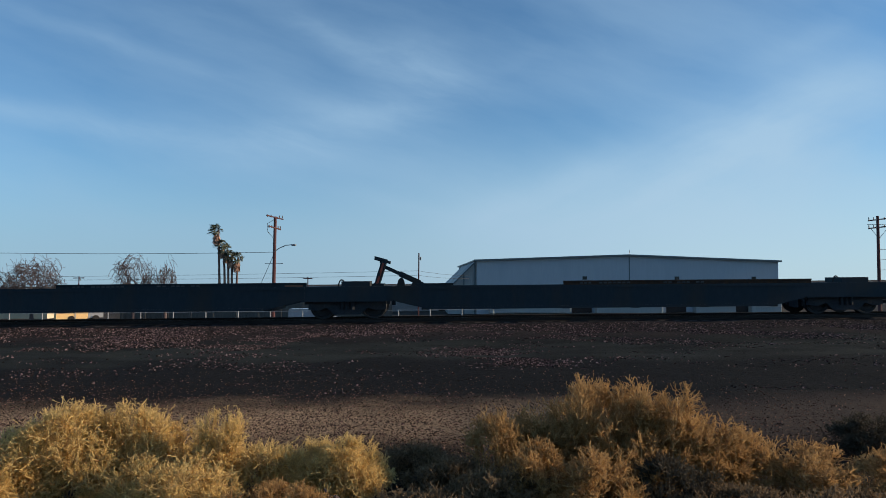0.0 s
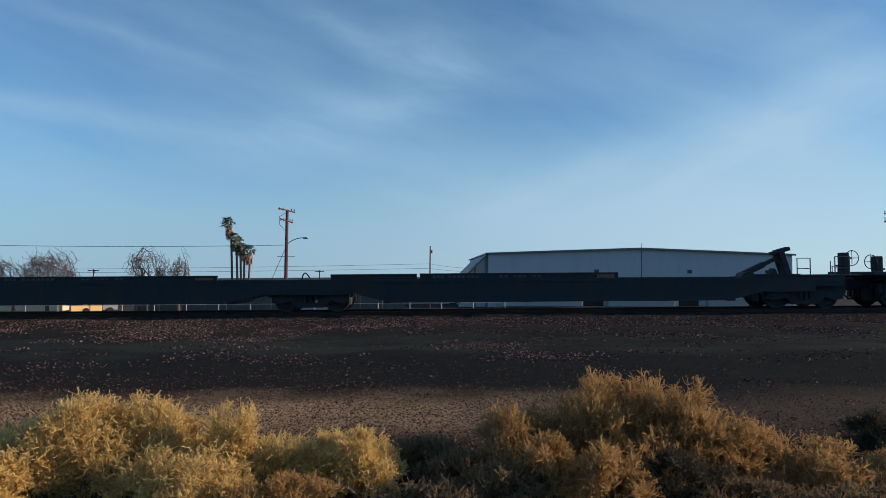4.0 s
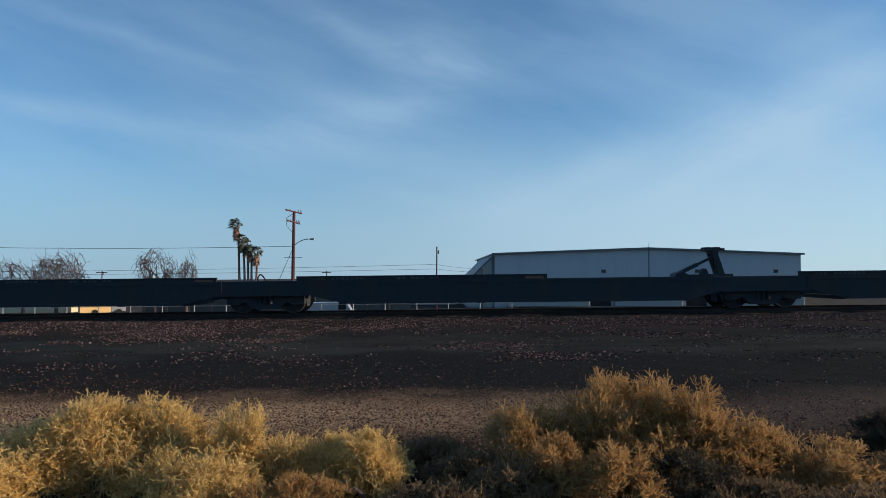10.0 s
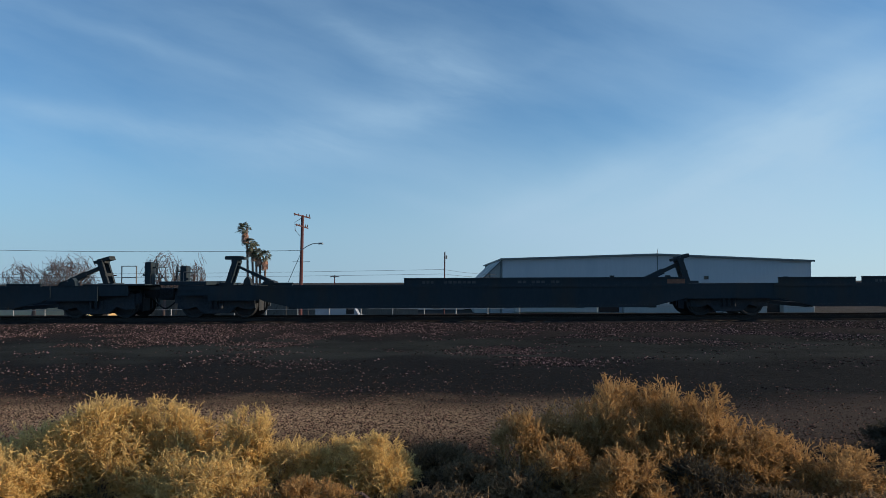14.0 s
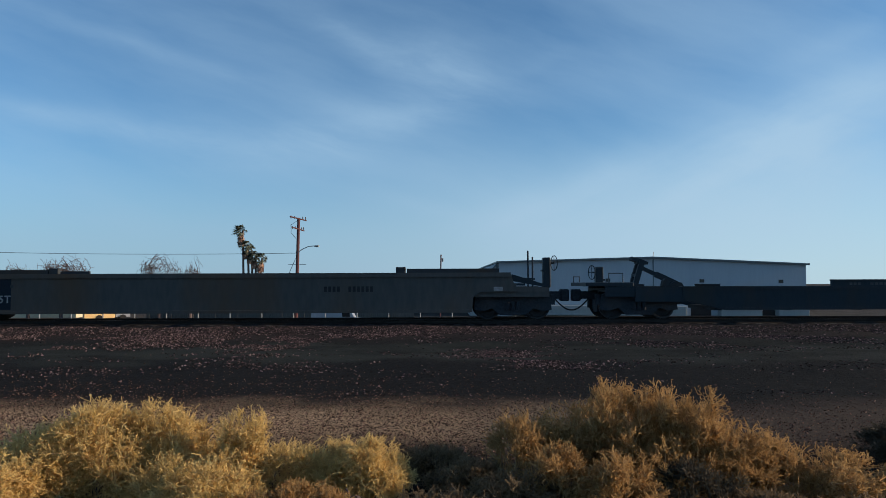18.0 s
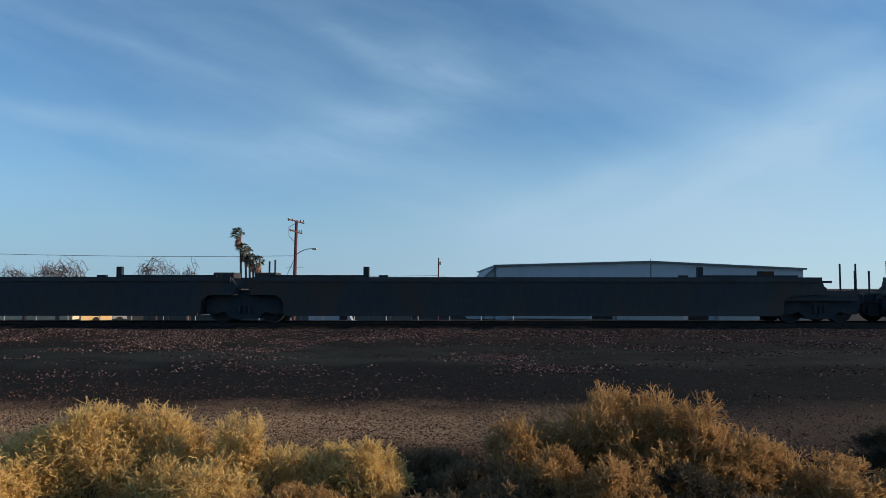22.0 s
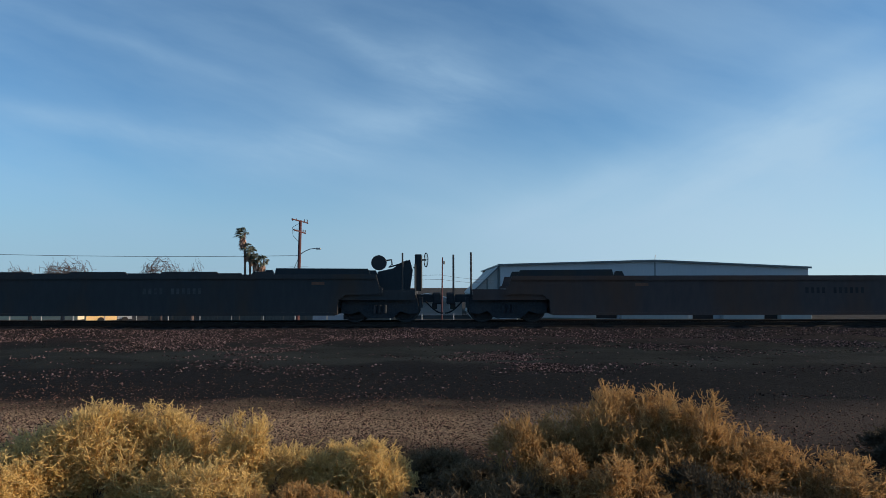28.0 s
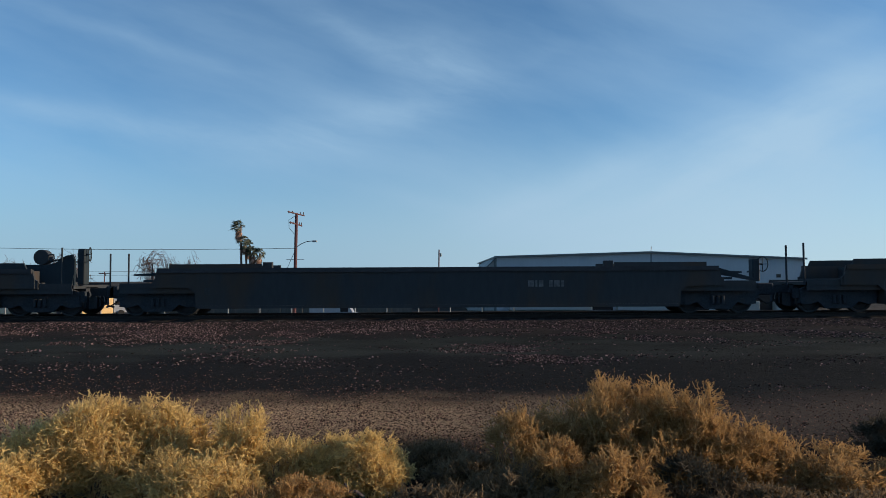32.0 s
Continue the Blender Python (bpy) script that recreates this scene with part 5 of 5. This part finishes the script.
def bush(x, y, rx, ry, h, seed, twig, count, label, ragged=0.32, vase=0.38):
    """Dry brush: stems rise from a narrow root, fork three times and end in a shell of short curling twigs round an open heart."""
    rng = np.random.default_rng(seed)
    z = lie(x, y) - 0.03
    b = thing("bush", label, "bush", "dry roadside brush", at=(x, y, z))
    size = np.array((rx, ry, h))
    n = max(9, count // 36)
    k = np.arange(n) + 0.5
    e = np.arcsin((k / n) ** 0.85 * 0.98)
    a = k * 2.39996 + rng.uniform(0, 6.28)
    ray = unit(np.stack([np.cos(a) * np.cos(e), np.sin(a) * np.cos(e), np.sin(e)], 1) + rng.normal(size=(n, 3)) * 0.10)
    ray[:, 2] = np.abs(ray[:, 2])
    far = 1 + ragged * np.array([1.3 * noise.noise((r[0] * 1.9 + seed, r[1] * 1.9, r[2] * 1.9)) for r in ray]) + rng.normal(size=n) * 0.06
    low = vase * rng.uniform(0.35, 1.0, n)

    def place(ray, far, low, s):
        flat = ray[:, :2] * (far * s ** 1.25)[:, None] * size[:2]
        up = h * np.minimum(far, 1.05) * 0.97 * (low + (1 - low) * ray[:, 2]) * s ** 0.85
        return np.column_stack([flat, np.maximum(up, 0.02)])

    node = rng.normal(size=(n, 3)) * np.array((0.05, 0.05, 0.0))
    stems, shoots = [], []
    for level, (kids, reach, spread, width) in enumerate(((1, 0.46, 0.0, 0.0125), (3, 0.68, 0.25, 0.0098), (4, 0.86, 0.17, 0.0082), (4, 1.0, 0.12, 0.0072))):
        root = np.repeat(node, kids, 0)
        ray, far, low = (np.repeat(q, kids, 0) for q in (ray, far, low))
        m = len(ray)
        if level:
            ray = unit(ray + rng.normal(size=(m, 3)) * spread)
            ray[:, 2] = np.abs(ray[:, 2])
            far = far * (rng.uniform(0.78, 1.12, m) if level == 1 else rng.uniform(0.88, 1.07, m))
        node = place(ray, far, low, reach * rng.uniform(0.93, 1.05, m))
        mid = (root + node) / 2 + rng.normal(size=(m, 3)) * 0.012 + np.array((0, 0, -0.02)) * (node - root)[:, 2:]
        curve = np.stack([root, mid, node], 1)
        stems.append(strands(curve, width, rng))
        if level > 1:
            shoots.append(curve)
    # brush with shade in its colour gets the dark stems too
    dark = "wood_stem" if twig in ("grey_twig", "shade_twig") else "stem_twig"
    woven("stem_growth", stems, dark, b)
    # short curling twigs, thickest towards the ends
    tufts = []
    for curve, each in zip(shoots, (3, 6)):
        idx = np.repeat(np.arange(len(curve)), each)
        t = rng.uniform(0.05, 1.0, len(idx))[:, None] ** 0.8
        start = np.where(t < 0.5, curve[idx, 0] + (curve[idx, 1] - curve[idx, 0]) * t * 2, curve[idx, 1] + (curve[idx, 2] - curve[idx, 1]) * (t * 2 - 1))
        way = unit(unit(curve[:, 2] - curve[:, 0])[idx] * 0.8 + rng.normal(size=(len(idx), 3)) * 0.55 + np.array((0, 0, 0.15 if twig == "gold_twig" else 0.40)))
        long = rng.uniform(0.030, 0.080, len(idx))[:, None] * (1.25 - 0.25 * t)
        curl = rng.normal(size=(len(idx), 3)) * 0.55
        shoot = np.stack([start, start + way * long * 0.55 - curl * long * 0.12, start + way * long + curl * long * 0.42], 1)
        tufts.append(strands(shoot, 0.0088, rng))
        jdx = np.repeat(np.arange(len(idx)), 2)
        t = rng.uniform(0.3, 1.0, len(jdx))[:, None]
        s2 = shoot[jdx, 1] * (1 - t) + shoot[jdx, 2] * t
        d2 = unit(way[jdx] * 0.6 + rng.normal(size=(len(jdx), 3)) * 0.7)
        tufts.append(strands(np.stack([s2, s2 + d2 * rng.uniform(0.010, 0.022, len(jdx))[:, None]], 1), 0.0084, rng))
    woven("foliage", tufts, twig, b)
    return b


def make_brush():
    gold, rust, grey = "sunlit golden dry rabbitbrush", "russet dry rabbitbrush with shaded hollows", "low grey-brown brush, shade painted into its twigs"
    rows = (
        # x, y, half width, half depth, height, twig, stems, label
        (-3.10, 6.15, 0.52, 0.44, 0.93, "gold_twig", 1000, gold),
        (-2.66, 6.4, 0.50, 0.42, 0.88, "gold_twig", 900, gold),
        (-3.62, 6.2, 0.44, 0.36, 0.72, "gold_twig", 420, gold),
        (-4.15, 6.1, 0.46, 0.42, 0.60, "gold_twig", 420, gold),
        (-4.80, 6.4, 0.55, 0.45, 0.66, "gold_twig", 340, gold),
        (-1.77, 6.1, 0.24, 0.26, 0.91, "gold_twig", 440, gold),
        (-2.18, 6.5, 0.38, 0.30, 0.68, "gold_twig", 420, gold),
        (-2.38, 5.9, 0.44, 0.34, 0.58, "gold_twig", 380, gold),
        (-3.58, 5.8, 0.50, 0.38, 0.62, "gold_twig", 440, gold),
        (-1.90, 5.6, 0.44, 0.34, 0.62, "gold_twig", 520, gold),
        (-1.34, 6.2, 0.40, 0.32, 0.60, "gold_twig", 420, gold),
        (-1.00, 6.2, 0.32, 0.30, 0.58, "gold_twig", 520, gold),
        (-0.64, 6.1, 0.34, 0.34, 0.63, "gold_twig", 780, "round golden tumbleweed-like dry bush"),
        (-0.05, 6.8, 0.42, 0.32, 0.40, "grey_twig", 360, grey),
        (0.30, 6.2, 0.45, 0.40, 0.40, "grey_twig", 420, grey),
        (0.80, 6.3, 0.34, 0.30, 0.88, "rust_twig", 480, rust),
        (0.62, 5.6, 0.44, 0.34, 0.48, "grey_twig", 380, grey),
        (0.98, 5.7, 0.26, 0.28, 0.66, "rust_twig", 300, rust),
        (1.16, 6.5, 0.42, 0.36, 0.84, "rust_twig", 480, rust),
        (1.53, 6.4, 0.25, 0.26, 1.08, "rust_twig", 420, rust),
        (1.82, 6.2, 0.56, 0.44, 0.84, "rust_twig", 680, rust),
        (2.04, 6.4, 0.31, 0.30, 1.10, "rust_twig", 560, rust),
        (2.38, 6.3, 0.38, 0.34, 0.98, "rust_twig", 560, rust),
        (1.72, 6.8, 0.62, 0.40, 0.98, "rust_twig", 620, rust),
        (2.64, 6.2, 0.36, 0.34, 0.72, "rust_twig", 420, rust),
        (1.42, 5.5, 0.34, 0.30, 0.62, "rust_twig", 380, rust),
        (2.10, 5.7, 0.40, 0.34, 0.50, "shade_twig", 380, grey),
        (2.95, 6.3, 0.34, 0.36, 0.58, "rust_twig", 340, rust),
        (3.45, 6.1, 0.50, 0.38, 0.54, "rust_twig", 440, rust),
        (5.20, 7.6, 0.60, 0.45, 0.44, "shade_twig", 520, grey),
        (4.20, 6.0, 0.50, 0.40, 0.46, "rust_twig", 380, rust),
        (-3.75, 5.4, 0.55, 0.40, 0.62, "gold_twig", 520, gold),
        (-1.25, 5.5, 0.45, 0.34, 0.38, "rust_twig", 380, rust),
        (0.05, 5.4, 0.50, 0.34, 0.34, "grey_twig", 400, grey),
        (2.45, 5.3, 0.55, 0.34, 0.36, "grey_twig", 400, grey),
        (3.30, 5.2, 0.60, 0.34, 0.34, "grey_twig", 400, grey),
    )
    for i, (x, y, rx, ry, h, twig, count, label) in enumerate(rows):
        made = bush(x, y, rx, ry, h, 100 + i, twig, count, label)
        if label.startswith("round"):
            bm = B()
            path = [(-0.03, -0.30, 0.0), (0.0, -0.38, 0.14), (-0.01, -0.42, 0.22), (-0.07, -0.44, 0.27), (-0.12, -0.43, 0.26), (-0.16, -0.42, 0.33)]
            for k, (a, b) in enumerate(zip(path, path[1:])):
                rod(bm, a, b, 0.019 - 0.002 * k, 7, 0.018 - 0.002 * k)
            part("woody_stem", bm, "bark", made, "dark twisted bare stem")


make_brush()


# ---- ties, ballast and stones ----
def scatter_stones(name, xs, ys, zs, sizes, seed, label, mat="stone"):
    rng = np.random.default_rng(seed)
    n = len(xs)
    shape = np.array([(1, 0, 0), (-1, 0, 0), (0, 1, 0), (0, -1, 0), (0, 0, 0.8), (0, 0, -0.8)], float)
    tri = np.array([(0, 2, 4), (2, 1, 4), (1, 3, 4), (3, 0, 4), (2, 0, 5), (1, 2, 5), (3, 1, 5), (0, 3, 5)])
    v = shape[None] * rng.uniform(0.55, 1.25, (n, 6, 1)) * sizes[:, None, None]
    v += rng.normal(size=(n, 6, 3)) * (sizes * 0.18)[:, None, None]
    a = rng.uniform(0, 2 * math.pi, n)
    c, s = np.cos(a)[:, None], np.sin(a)[:, None]
    v = np.stack([v[..., 0] * c - v[..., 1] * s, v[..., 0] * s + v[..., 1] * c, v[..., 2]], -1)
    tilt = rng.uniform(-0.8, 0.8, n)
    c, s = np.cos(tilt)[:, None], np.sin(tilt)[:, None]
    v = np.stack([v[..., 0], v[..., 1] * c - v[..., 2] * s, v[..., 1] * s + v[..., 2] * c], -1)
    v += np.stack([xs, ys, zs], -1)[:, None]
    f = (tri[None] + (np.arange(n) * 6)[:, None, None]).reshape(-1, 3)
    me = bpy.data.meshes.new(name)
    me.from_pydata(v.reshape(-1, 3).tolist(), [], f.tolist())
    ob = meshed(name, me, mat)
    return tagged(ob, label, "stones", kind="stuff")


def make_stones():
    rng = np.random.default_rng(7)
    # the shoulder: thick by the ties, thinning out and lying in patches towards the road
    n = 300000
    xs, ys = rng.uniform(-18, 20, n), rng.uniform(12.0, 23.25, n)
    patch = np.array([noise.noise((x * 0.30, y * 0.55, 8.0)) + 0.6 * noise.noise((x * 1.1, y * 1.6, 1.0)) for x, y in zip(xs, ys)])
    thick = np.interp(ys, [12, 15, 18, 20.5, 22.5, 23.8], [0.05, 0.07, 0.10, 0.42, 1.1, 1.3])
    thick *= np.interp(xs, [-18, 4, 10, 20], [1.0, 0.85, 0.5, 0.35])
    # two spills of fresher stone run down from the shoulder
    for cx, cy, wx, wy in ((-5.4, 19.8, 0.7, 1.6), (2.1, 16.8, 0.7, 1.3)):
        thick += 1.4 * np.exp(-((xs - cx - 0.3 * (cy - ys)) / wx) ** 2 - ((ys - cy) / wy) ** 2)
    clump = np.clip(0.10 + 3.6 * patch, 0.02, 2.2)
    keep = rng.uniform(0, 1, n) < np.clip(thick * np.where(ys < 21.8, clump, 0.35 + 0.5 * clump), 0, 1)
    xs, ys = xs[keep], ys[keep]
    zs = np.array([lie(x, y) for x, y in zip(xs, ys)])
    scatter_stones("ballast", xs, ys, zs + 0.003, rng.uniform(0.013, 0.036, len(xs)), 11, "loose sooty railway ballast with paler broken stones")
    n = 46000
    xs, ys = -9 + 20 * rng.beta(1.2, 2.4, n), 6.8 + np.abs(rng.normal(2.2, 2.1, n))
    zs = np.array([lie(x, y) for x, y in zip(xs, ys)])
    scatter_stones("gravel", xs, ys, zs + 0.002, rng.uniform(0.005, 0.017, n), 12, "fine gravel strewn over the dirt road", "gravel")


make_stones()


def make_ties():
    me = None
    for i in range(-150, 150):
        x = i * 0.51
        if me is None:
            bm = box(B(), -0.115, 0.115, -1.30, 1.30, -0.17, 0.0, 0.012)
            first = part("tie", bm, "tie_wood")
            me, ob = first.data, first
        else:
            ob = new("tie", me)
        ob.location = (x, TRACK_Y + random.uniform(-0.04, 0.04), RAIL - 0.17)
        tagged(ob, "creosoted timber railway tie bedded in ballast", "railway tie", "ties of the track", "structure")


make_ties()


# ---- the train runs by ----
SPEEDS = [17.70, 17.99, 18.21, 18.42, 18.52, 18.74, 18.83, 18.84, 18.96]      # metres a second, every four seconds


def run(t):
    """How far the train has come by t."""
    far = 0.0
    for i, (a, b) in enumerate(zip(SPEEDS, SPEEDS[1:])):
        s = min(max(t - 4 * i, 0), 4)
        far += a * s + (b - a) * s * s / 8
    return far


def motions():
    # a wheelset rolls as far as the train runs; wheelsets at the same place under their truck share the turning
    turns = {}
    beat = [i / FPS for i in range(0, 32 * FPS + 1)]
    for w in [o for o in scene.objects if o.data == TRUCK_MESHES["wheel"]]:
        side = round(w.location.x, 2)
        if side not in turns:
            walk(w, [(t, pose(side, 0, 0.46, 0, math.degrees(run(t) / 0.46), 0)) for t in beat])
            turns[side] = w.animation_data
        else:
            w.rotation_mode = "QUATERNION"
            w.animation_data_create()
            w.animation_data.action = turns[side].action
            w.animation_data.action_slot = turns[side].action_slot
    for ob, x in CARS:
        walk(ob, [(t, pose(x + run(t), TRACK_Y, RAIL)) for t in range(0, 33, 2)])


motions()
